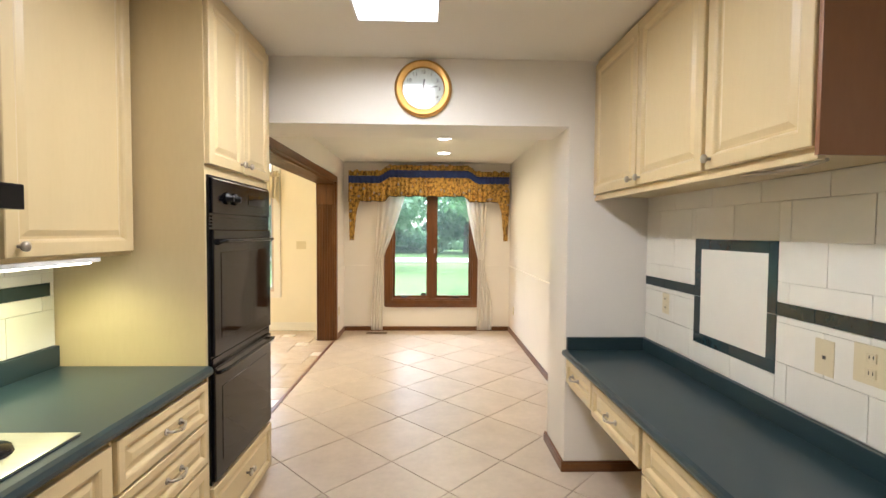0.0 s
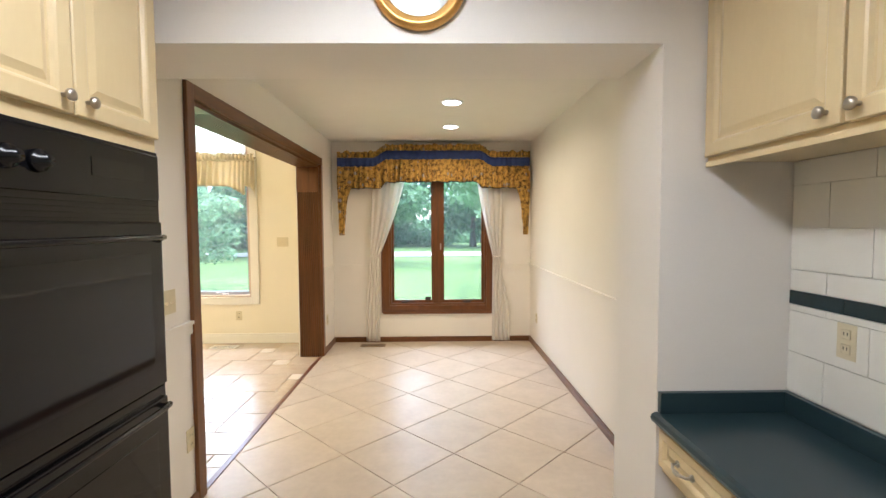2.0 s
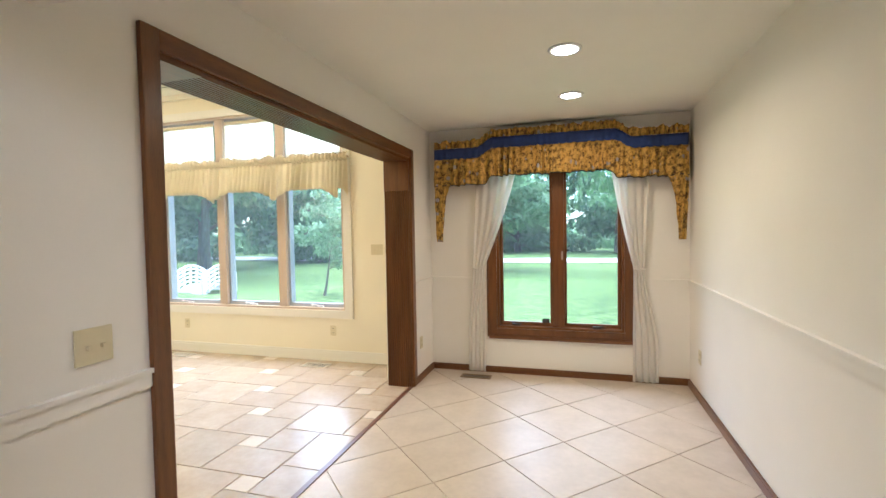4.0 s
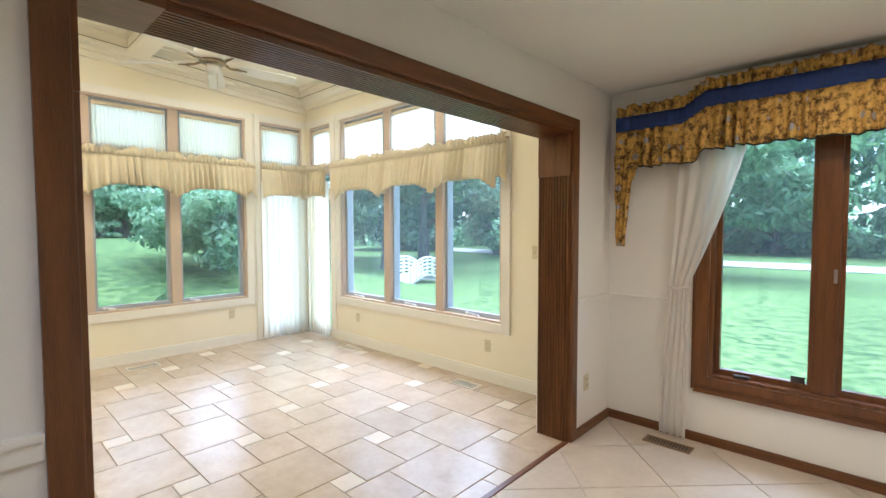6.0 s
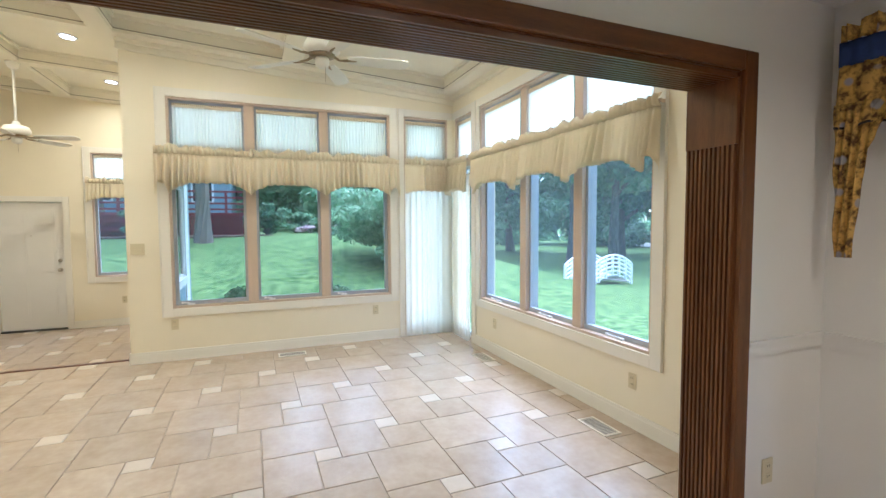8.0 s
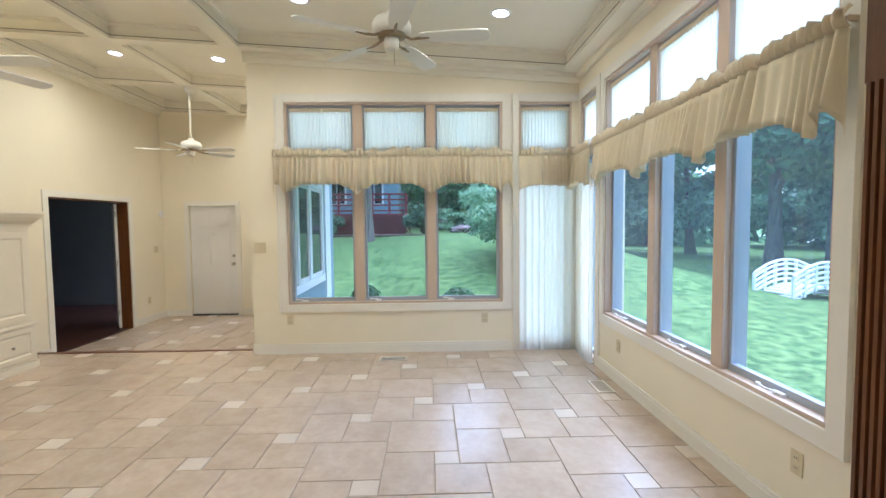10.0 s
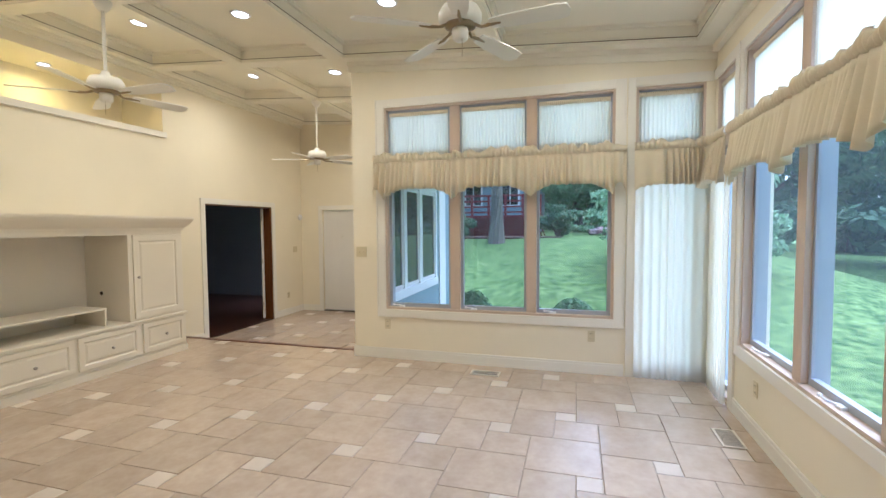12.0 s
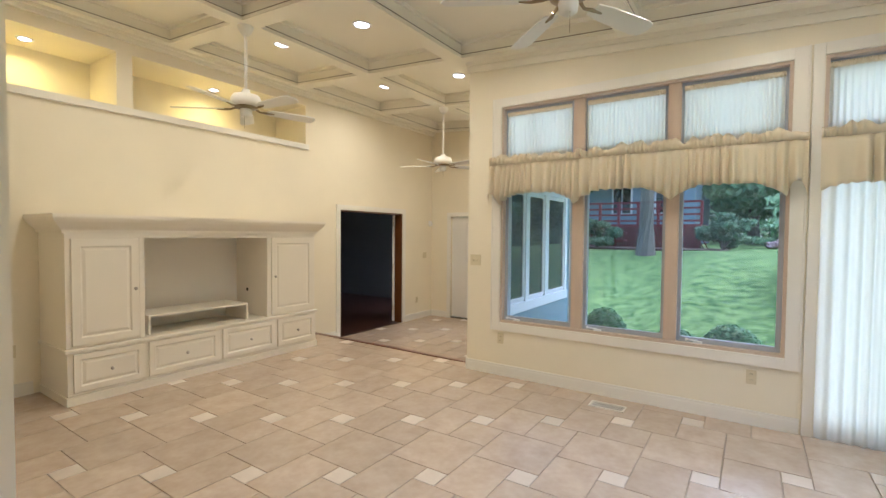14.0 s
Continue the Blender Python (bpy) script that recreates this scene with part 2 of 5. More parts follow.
M_MULCH = material("mulch", (0.08, 0.045, 0.03), 0.95, vary=0.3, fine=30, bump=0.6)


# ---------------------------------------------------------------- mesh helpers
def box(bm, x0, x1, y0, y1, z0, z1, bevel=0.0):
    x0, x1 = min(x0, x1), max(x0, x1)
    y0, y1 = min(y0, y1), max(y0, y1)
    vs = [bm.verts.new((x, y, z)) for x in (x0, x1) for y in (y0, y1) for z in (z0, z1)]
    fs = [bm.faces.new([vs[i] for i in q]) for q in ((0, 1, 3, 2), (4, 6, 7, 5), (0, 4, 5, 1), (2, 3, 7, 6), (0, 2, 6, 4), (1, 5, 7, 3))]
    if bevel:
        bmesh.ops.bevel(bm, geom=list({e for f in fs for e in f.edges}), offset=bevel, segments=2, affect="EDGES", profile=0.7)
    return bm


def boxes(*dims, bevel=0.0):
    bm = bmesh.new()
    for d in dims:
        box(bm, *d, bevel=bevel)
    return bm


def mesh_of(name, bm, mat, smooth=False):
    bmesh.ops.recalc_face_normals(bm, faces=bm.faces[:])
    me = bpy.data.meshes.new(name)
    bm.to_mesh(me)
    bm.free()
    me.materials.append(mat)
    if smooth:
        for p in me.polygons:
            p.use_smooth = True
    return me


def part(name, bm, mat, parent=None, label="", smooth=False):
    ob = new(name, mesh_of(name, bm, mat, smooth))
    if parent is not None:
        ob.parent = parent
    if label:
        ob["label"] = label
    return ob


def thing(name, label, category, m=None, group="", kind=""):
    ob = new(name)
    ob.empty_display_size = 0.1
    if m is not None:
        ob.matrix_world = m
    return tagged(ob, label, category, group, kind)


def lathe(bm, profile, n=20, m=None):
    """Turned solid about z from (radius, height) pairs."""
    rings = []
    for r, z in profile:
        ring = [bm.verts.new((r * math.cos(2 * math.pi * i / n), r * math.sin(2 * math.pi * i / n), z)) for i in range(n)]
        rings.append(ring)
    for a, b in zip(rings, rings[1:]):
        for i in range(n):
            bm.faces.new((a[i], a[(i + 1) % n], b[(i + 1) % n], b[i]))
    bm.faces.new(rings[0][::-1])
    bm.faces.new(rings[-1])
    if m is not None:
        bmesh.ops.transform(bm, matrix=m, verts=[v for r in rings for v in r])
    return bm


def tube(bm, pts, r, n=8):
    """Round bar along a polyline; r may be one radius or one per point."""
    rs = r if isinstance(r, (list, tuple)) else [r] * len(pts)
    pts = [Vector(p) for p in pts]
    rings = []
    for i, p in enumerate(pts):
        d = (pts[min(i + 1, len(pts) - 1)] - pts[max(i - 1, 0)]).normalized()
        q = d.to_track_quat("Z", "Y")
        rings.append([bm.verts.new(p + q @ Vector((rs[i] * math.cos(2 * math.pi * k / n), rs[i] * math.sin(2 * math.pi * k / n), 0))) for k in range(n)])
    for a, b in zip(rings, rings[1:]):
        for k in range(n):
            bm.faces.new((a[k], a[(k + 1) % n], b[(k + 1) % n], b[k]))
    bm.faces.new(rings[0][::-1])
    bm.faces.new(rings[-1])
    return bm


def prism(bm, outline, a0, a1, axis):
    """Extrude a closed outline of 2D points along an axis."""
    def at(p, a):
        return {"x": (a, p[0], p[1]), "y": (p[0], a, p[1]), "z": (p[0], p[1], a)}[axis]
    lo = [bm.verts.new(at(p, a0)) for p in outline]
    hi = [bm.verts.new(at(p, a1)) for p in outline]
    k = len(outline)
    for i in range(k):
        bm.faces.new((lo[i], lo[(i + 1) % k], hi[(i + 1) % k], hi[i]))
    bm.faces.new(lo[::-1])
    bm.faces.new(hi)
    return bm


def wall(name, axis, p0, p1, a0, a1, z0, z1, mat, openings=()):
    """A wall p0..p1 thick, running a0..a1 along the axis, with openings (a0, a1, z0, z1) through it."""
    us = sorted({a0, a1, *[v for o in openings for v in o[:2]]})
    zs = sorted({z0, z1, *[v for o in openings for v in o[2:]]})
    us, zs = [u for u in us if a0 <= u <= a1], [z for z in zs if z0 <= z <= z1]

    def solid(i, j):
        if not (0 <= i < len(us) - 1 and 0 <= j < len(zs) - 1):
            return False
        u, z = (us[i] + us[i + 1]) / 2, (zs[j] + zs[j + 1]) / 2
        return not any(o[0] < u < o[1] and o[2] < z < o[3] for o in openings)
    bm = bmesh.new()
    cache = {}

    def v(u, p, z):
        if (u, p, z) not in cache:
            cache[(u, p, z)] = bm.verts.new((u, p, z) if axis == "x" else (p, u, z))
        return cache[(u, p, z)]
    for i in range(len(us) - 1):
        for j in range(len(zs) - 1):
            if not solid(i, j):
                continue
            u, w, z, y = us[i], us[i + 1], zs[j], zs[j + 1]
            for p in (p0, p1):
                bm.faces.new((v(u, p, z), v(w, p, z), v(w, p, y), v(u, p, y)))
            for di, dj, a, b in ((-1, 0, (u, z), (u, y)), (1, 0, (w, z), (w, y)), (0, -1, (u, z), (w, z)), (0, 1, (u, y), (w, y))):
                if not solid(i + di, j + dj):
                    bm.faces.new((v(a[0], p0, a[1]), v(b[0], p0, b[1]), v(b[0], p1, b[1]), v(a[0], p1, a[1])))
    ob = part(name, bm, mat)
    return tagged(ob, kind="structure")


def structure(name, bm, mat):
    return tagged(part(name, bm, mat), kind="structure")


def place_w(x):
    """Frame of a wall seen from the east: u north, v outward (west)."""
    return Matrix(((0, -1, 0, x), (1, 0, 0, 0), (0, 0, 1, 0), (0, 0, 0, 1)))


def place_n(y):
    """Frame of a wall seen from the south: u east, v outward (north)."""
    return Matrix(((1, 0, 0, 0), (0, 1, 0, y), (0, 0, 1, 0), (0, 0, 0, 1)))


def place_s(y):
    """Frame of a wall seen from the north: u west, v outward (south)."""
    return Matrix(((-1, 0, 0, 0), (0, -1, 0, y), (0, 0, 1, 0), (0, 0, 0, 1)))


def place_e(x):
    """Frame of a wall seen from the west: u south, v outward (east)."""
    return Matrix(((0, 1, 0, x), (-1, 0, 0, 0), (0, 0, 1, 0), (0, 0, 0, 1)))
# ---------------------------------------------------------------- the setting
WX, NY, SY, EX = -5.66, 6.58, -0.06, -1.48      # sunroom: west, north, south and east wall faces
KW, KE, KTILE = -1.24, 1.22, 1.36               # breakfast nook west and east faces, kitchen tiled wall
FZ = -0.18                                      # foyer floor
FX = -9.0                                       # foyer west wall face

structure("floor_kitchen_bed", boxes((-1.6, 1.5, -2.6, 6.6, -0.12, -0.006)), M_KGROUT)
structure("floor_sunroom_bed", boxes((-5.86, -1.6, SY - 0.02, 6.7, -0.17, -0.008)), M_SGROUT)
structure("floor_foyer_bed", boxes((FX - 0.02, -5.85, SY - 0.02, 2.84, FZ - 0.12, FZ - 0.008)), M_SGROUT)
structure("floor_dark_room", boxes((-10.5, -5.0, -5.0, SY - 0.02, FZ - 0.1, FZ)), M_CARPET)

# kitchen and nook
wall("wall_kitchen_west", "y", -1.53, -1.68, -2.6, 2.455, 0, 2.7, M_KWALL)
wall("wall_kitchen_south", "x", -2.6, -2.75, -1.68, 1.55, 0, 2.7, M_KWALL)
wall("wall_kitchen_east", "y", KTILE + 0.008, KTILE + 0.2, -2.6, 2.54, 0, 2.7, M_KWALL)
wall("wall_nook_pier", "x", 2.54, 2.94, 0.865, KTILE + 0.2, 0, 2.7, M_KWALL)
wall("wall_nook_header", "x", 2.54, 2.94, -1.53, 0.865, 2.11, 2.7, M_KWALL)
wall("wall_nook_east", "y", KE, KE + 0.34, 2.94, 6.76, 0, 2.7, M_KWALL)
OPEN = (3.32, 5.95, -0.01, 2.125)
wall("wall_nook_west", "y", EX + 0.004, KW, 2.46, 6.58, 0, 2.7, M_KWALL, [(OPEN[0] - 0.004, OPEN[1] + 0.004, -0.01, OPEN[3] + 0.004)])
KWIN = (-0.545, 0.665, 0.455, 2.12)
wall("wall_nook_north", "x", NY, NY + 0.18, EX, KE, -0.3, 2.7, M_KWALL, [KWIN])
PANEL = (-0.335, 0.072, 0.85, 2.06)
c = bmesh.new()
for d in ((-1.7, PANEL[0], -2.7, 2.54, 2.5, 2.62), (PANEL[1], 1.5, -2.7, 2.54, 2.5, 2.62), (PANEL[0], PANEL[1], -2.7, PANEL[2], 2.5, 2.62),
          (PANEL[0], PANEL[1], PANEL[3], 2.54, 2.5, 2.62), (KW, KE, 2.94, 6.58, 2.485, 2.62)):
    box(c, *d)
structure("ceiling_kitchen", c, M_CEIL)

# sunroom, foyer and the dark room
W1 = (3.225, 5.70, 0.575, 2.87)       # west window opening
N1 = (-4.84, -2.26, 0.575, 2.87)     # north window opening
CW = (5.89, 6.50, 0.02, 2.87)       # corner glazing, west side
CN = (-5.58, -5.06, 0.02, 2.87)     # corner glazing, north side
wall("wall_sunroom_west", "y", WX, WX - 0.2, 2.82, 6.78, -0.3, 3.8, M_WALL, [W1, CW])
wall("wall_sunroom_north", "x", NY, NY + 0.2, WX, EX, -0.3, 3.8, M_WALL, [N1, CN])
wall("wall_sunroom_east", "y", EX, EX + 0.1, -0.25, NY, 2.72, 3.9, M_WALL)
wall("wall_sunroom_east_lower", "y", EX, EX + 0.003, 2.46, NY, 0, 2.72, M_WALL, [(OPEN[0] - 0.004, OPEN[1] + 0.004, -0.01, OPEN[3] + 0.004)])
wall("wall_sunroom_south_east", "y", -1.72, -1.684, -0.25, 2.457, 0, 3.9, M_WALL)
wall("wall_sunroom_south_east_return", "y", -1.72, EX - 0.001, 2.459, 3.245, 0, 3.9, M_WALL)
DD = (-8.03, -6.44, FZ, 1.89)       # doorway to the dark room
N_A, N_B = (-5.76, -3.47, 2.83, 3.39), (-3.32, -1.75, 2.83, 3.39)
wall("wall_south", "x", SY, SY - 0.16, FX - 0.2, EX, FZ, 4.0, M_WALL, [DD, N_A, N_B])
niche = boxes((-5.80, -1.72, SY - 0.75, SY - 0.72, 2.75, 3.45), (-5.80, -1.72, SY - 0.75, SY - 0.16, 2.80, 2.826),
              (-5.80, -1.72, SY - 0.75, SY - 0.16, 3.394, 3.42), (-5.80, -5.77, SY - 0.75, SY - 0.16, 2.8, 3.42),
              (-3.46, -3.33, SY - 0.75, SY - 0.16, 2.8, 3.42), (-1.75, -1.72, SY - 0.75, SY - 0.16, 2.8, 3.42))
structure("wall_niche_lining", niche, M_WALL)
structure("trim_niche_ledge", boxes((-5.80, EX - 0.004, SY + 0.002, SY + 0.03, 2.75, 2.825), bevel=0.004), M_TRIM)
FW = (1.66, 2.42, 0.64, 2.66)       # foyer window
FD = (0.42, 1.27, FZ, 1.86)         # front door
wall("wall_foyer_west", "y", FX, FX - 0.2, -0.25, 3.0, FZ, 4.0, M_WALL, [FW, FD])
WING = [(-6.78, -6.27, 0.65, 2.08), (-7.45, -6.86, 0.65, 2.08), (-8.28, -7.55, 0.65, 2.08)]
wall("wall_foyer_north", "x", 2.82, 3.0, FX, WX - 0.2, -0.6, 3.9, M_WALL, WING)
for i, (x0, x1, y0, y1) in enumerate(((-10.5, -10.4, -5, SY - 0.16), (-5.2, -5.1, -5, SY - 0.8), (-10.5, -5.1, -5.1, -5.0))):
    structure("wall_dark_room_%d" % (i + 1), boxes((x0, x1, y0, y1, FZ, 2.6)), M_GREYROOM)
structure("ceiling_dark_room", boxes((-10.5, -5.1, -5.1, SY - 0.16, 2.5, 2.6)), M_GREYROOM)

# coffered ceiling: panels, beams and beads, sheared to the slope of the roof
c = bmesh.new()
XB = [(-9.0, -8.87), (-7.36, -7.17), (-5.66, -5.47), (-3.96, -3.77), (-2.26, -2.07), (-1.75, -1.61)]
YB = [(-0.06, 0.13), (1.28, 1.47), (2.62, 2.82), (4.42, 4.61), (6.38, 6.59)]
DEEP = 0.17
box(c, -9.2, -1.5, -0.25, 6.75, DEEP, DEEP + 0.1)
for x0, x1 in XB:
    box(c, x0, x1, -0.2, 2.82 if x1 < -5.7 else 6.6, 0, DEEP)
for y0, y1 in YB:
    for (_, a), (b, _) in zip(XB, XB[1:]):
        if y0 > 2.8 and a < -5.6:
            continue
        box(c, a, b, y0, y1, 0, DEEP)
for (_, x0), (x1, _) in zip(XB, XB[1:]):
    for (_, y0), (y1, _) in zip(YB, YB[1:]):
        if y0 > 2.7 and x0 < -5.6:
            continue
        for z0, z1, t in ((0.012, 0.028, 0.012), (DEEP - 0.035, DEEP, 0.03)):
            box(c, x0, x0 + t, y0, y1, z0, z1), box(c, x1 - t, x1, y0, y1, z0, z1)
            box(c, x0 + t, x1 - t, y0, y0 + t, z0, z1), box(c, x0 + t, x1 - t, y1 - t, y1, z0, z1)
# thin dark strips paint the shadow line of the gap above each bead
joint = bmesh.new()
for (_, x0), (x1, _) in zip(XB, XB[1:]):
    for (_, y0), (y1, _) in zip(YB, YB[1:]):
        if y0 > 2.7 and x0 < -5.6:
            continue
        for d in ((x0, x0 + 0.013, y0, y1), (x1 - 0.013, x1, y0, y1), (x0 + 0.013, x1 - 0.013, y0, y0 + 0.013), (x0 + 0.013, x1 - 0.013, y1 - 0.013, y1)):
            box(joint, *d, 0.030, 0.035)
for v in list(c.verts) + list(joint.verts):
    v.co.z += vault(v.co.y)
structure("trim_coffer_joint_shadow", joint, M_JOINT)
structure("ceiling_coffered", c, M_COFFER)
# out-of-view slabs close the top; the nook eave is added to shade its window
structure("roof_shade_slab", boxes((-9.4, 1.7, -2.9, 7.2, 4.05, 4.15), (-1.5, 1.7, -2.9, 7.45, 2.72, 2.8)), M_ROOF)
# crown mouldings under the vault
for nm, o in (("west", None), ("north", None), ("south", None)):
    bm = bmesh.new()
    if nm == "west":
        box(bm, WX, WX + 0.025, 2.8, 6.58, -0.11, 0.0), box(bm, WX + 0.025, WX + 0.05, 2.8, 6.58, -0.045, 0.0)
    elif nm == "north":
        box(bm, WX + 0.05, EX, 6.53, 6.58, -0.06, 0.0)
    else:
        box(bm, FX, EX, SY, SY + 0.05, -0.08, 0.0), box(bm, FX, EX, SY + 0.05, SY + 0.08, -0.03, 0.0)
    for v in bm.verts:
        v.co.z += vault(v.co.y)
    structure("trim_crown_" + nm, bm, M_COFFER)


def skirting(name, runs, h, mat, depth=0.016, z=0.0):
    """Baseboard runs (x0, x1, y0, y1): a board and a thinner cap."""
    bm = bmesh.new()
    for x0, x1, y0, y1 in runs:
        box(bm, x0, x1, y0, y1, z, z + h * 0.8)
        if x1 - x0 < y1 - y0:
            box(bm, x0 + depth * 0.2, x1 - depth * 0.2, y0, y1, z + h * 0.8, z + h)
        else:
            box(bm, x0, x1, y0 + depth * 0.2, y1 - depth * 0.2, z + h * 0.8, z + h)
    return structure(name, bm, mat)


skirting("baseboard_sunroom", [(WX, WX + 0.018, 2.82, 5.80), (-5.0, EX, NY - 0.018, NY), (-1.738, -1.72, SY, 3.245), (-2.6, -1.74, SY, SY + 0.018), (-5.86, -5.4, SY, SY + 0.018),
                               (WX - 0.2, WX, 2.802, 2.82)], 0.12, M_TRIM)
skirting("baseboard_foyer", [(-6.36, -5.87, SY, SY + 0.018), (FX + 0.02, -8.12, SY, SY + 0.018), (FX, FX + 0.018, 1.36, 2.82), (FX, FX + 0.018, SY, 0.33)], 0.12, M_TRIM, z=FZ)
skirting("baseboard_nook_north", [(KW + 0.02, KE, NY - 0.02, NY)], 0.062, M_OAKX)
skirting("baseboard_nook_sides", [(KW, KW + 0.02, 6.03, NY), (KW, KW + 0.02, 2.46, 3.24), (KE - 0.02, KE, 2.96, NY - 0.02), (0.845, 0.865, 2.54, 2.96)], 0.062, M_OAKY)
skirting("baseboard_pier", [(0.845, KTILE, 2.52, 2.54), (0.865, KE, 2.94, 2.96)], 0.062, M_OAKX)
rail = bmesh.new()
for x0, x1, y0, y1 in ((KW, -0.66, NY - 0.014, NY), (0.78, KE, NY - 0.014, NY), (KE - 0.014, KE, 2.96, NY - 0.014), (KW, KW + 0.014, 6.03, NY - 0.014), (KW, KW + 0.014, 2.46, 3.24)):
    box(rail, x0, x1, y0, y1, 0.905, 0.955)
    ex = (0, 0, -0.010, 0) if y0 == NY - 0.014 else ((-0.01, 0, 0, 0) if x1 == KE else (0, 0.01, 0, 0))
    box(rail, x0 + ex[0], x1 + ex[1], y0 + ex[2], y1 + ex[3], 0.955, 0.972)
structure("trim_chair_rail", rail, M_KWALL)

# wide cased opening with reeded lining
op = thing("cased_opening", "wide opening cased in dark stained reeded oak", "door frame", kind="structure")
y0, y1, zt = OPEN[0], OPEN[1], OPEN[3]
part("casing_side", boxes((KW, KW + 0.022, y0 - 0.078, y0, 0, zt + 0.078), bevel=0.006), M_OAKZ, op)
part("casing_side", boxes((KW, KW + 0.022, y1, y1 + 0.078, 0, zt + 0.078), bevel=0.006), M_OAKZ, op)
part("casing_head", boxes((KW, KW + 0.0215, y0, y1, zt, zt + 0.078), bevel=0.006), M_OAKY, op)
XI = EX - 0.002
for nm, a, b, s in (("jamb_lining", y0 - 0.004, y0 + 0.004, 1), ("jamb_lining", y1 - 0.004, y1 + 0.004, -1)):
    bm = boxes((XI, KW, a, b, 0, zt))
    face = b if s > 0 else a
    box(bm, XI, KW, face, face + s * 0.014, zt - 0.30, zt - 0.026)
    lining = part(nm, bm, M_OAKZ, op)
    for k in range(11):
        x = XI + 0.003 + k * 0.0216
        bm = bmesh.new()
        prism(bm, [(x, face), (x + 0.002, face + s * 0.014), (x + 0.013, face + s * 0.014), (x + 0.015, face)], 0, zt - 0.30, "z")
        part("reed", bm, M_OAKZ, lining)
bm = boxes((XI, KW, y0 + 0.004, y1 - 0.004, zt - 0.004, zt + 0.004))
box(bm, XI, KW, y0 + 0.004, 3.54, zt - 0.026, zt - 0.004)
lining = part("head_lining", bm, M_OAKY, op)
for k in range(11):
    x = XI + 0.003 + k * 0.0216
    bm = bmesh.new()
    prism(bm, [(x, zt - 0.004), (x + 0.001, zt - 0.026), (x + 0.011, zt - 0.026), (x + 0.012, zt - 0.004)], 3.54, y1 - 0.004, "y")
    part("reed", bm, M_OAKY, lining)
structure("trim_threshold", boxes((KW - 0.03, KW + 0.005, y0 + 0.012, y1 - 0.012, -0.004, 0.006), bevel=0.002), M_NOSE)
structure("trim_opening_sunroom_side", boxes((EX - 0.018, EX - 0.002, y1 + 0.004, y1 + 0.09, 0, 2.22),
                                             (EX - 0.018, EX - 0.002, y0 - 0.004, y1 + 0.004, 2.13, 2.22), bevel=0.003), M_TRIM)
structure("trim_step_nosing", boxes((-5.90, -5.84, SY, 2.80, -0.03, 0.008), bevel=0.008), M_NOSE)
structure("trim_step_riser", boxes((-5.865, -5.845, SY, 2.80, FZ, -0.03)), M_TRIM)


# ---------------------------------------------------------------- windows
def window(name, m, opening, lites, label, wood_mat, casing_mat, transom=None, depth=0.16, casing=0.09, glass=None, cranks=(), sash=0.035, mull=0.09, casing_top=True):
    """Casement group in a wall frame: lites are (u0, u1) clear widths between the mullions."""
    u0, u1, z0, z1 = opening
    w = thing(name, label, "window", m, kind="structure")
    if casing:
        cs = boxes((u0 - casing, u0, -0.018, 0, z0 - casing, z1 + casing), (u1, u1 + casing, -0.018, 0, z0 - casing, z1 + casing), bevel=0.004)
        box(cs, u0, u1, -0.018, 0, z1, z1 + casing, bevel=0.004)
        box(cs, u0, u1, -0.018, 0, z0 - casing, z0, bevel=0.004)
        box(cs, u0 - casing - 0.012, u0 - casing, -0.026, 0, z0 - casing, z1 + casing)
        box(cs, u1 + casing, u1 + casing + 0.012, -0.026, 0, z0 - casing, z1 + casing)
        part("window_casing", cs, casing_mat, w)
    t = 0.024
    part("window_frame", boxes((u0, u0 + t, 0.0, depth, z0, z1), (u1 - t, u1, 0.0, depth, z0, z1), (u0 + t, u1 - t, 0.0, depth, z0, z0 + t), (u0 + t, u1 - t, 0.0, depth, z1 - t, z1)), wood_mat, w)
    rows = [(z0 + t, (transom[0] if transom else z1 - t))] + ([(transom[1], z1 - t)] if transom else [])
    if transom:
        part("transom_bar", boxes((u0 + t, u1 - t, 0.01, depth - 0.01, transom[0], transom[1]), bevel=0.004), wood_mat, w)
    for a, b in zip(lites, lites[1:]):
        for r0, r1 in rows:
            part("mullion", boxes((a[1] - sash * 0.2, b[0] + sash * 0.2, 0.02, depth - 0.02, r0, r1), bevel=0.004), wood_mat, w)
    for a, b in lites:
        a, b = max(a, u0 + t), min(b, u1 - t)
        for r0, r1 in rows:
            s = sash
            bm = boxes((a, a + s, 0.06, 0.10, r0, r1), (b - s, b, 0.06, 0.10, r0, r1), (a + s, b - s, 0.06, 0.10, r0, r0 + s * 1.2), (a + s, b - s, 0.06, 0.10, r1 - s, r1))
            if wood_mat is M_SASH:
                for p in ((a, a + s * 0.7), (b - s * 0.7, b)):
                    box(bm, *p, 0.10, depth, r0, r1)
            sa = part("sash", bm, M_CLAD if wood_mat is M_SASH else wood_mat, w)
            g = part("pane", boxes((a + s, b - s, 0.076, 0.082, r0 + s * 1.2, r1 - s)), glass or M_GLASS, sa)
            g.visible_shadow = False
    for u in cranks:
        bm = boxes((u - 0.035, u + 0.035, 0.03, 0.058, z0 + t, z0 + t + 0.018), bevel=0.004)
        tube(bm, [(u, 0.03, z0 + t + 0.02), (u - 0.02, -0.01, z0 + t + 0.03), (u - 0.075, -0.012, z0 + t + 0.034)], 0.006)
        box(bm, u - 0.09, u - 0.07, -0.022, -0.002, z0 + t + 0.025, z0 + t + 0.045, bevel=0.004)
        part("crank", bm, M_WHITEEXT, w, "white crank handle")
    return w


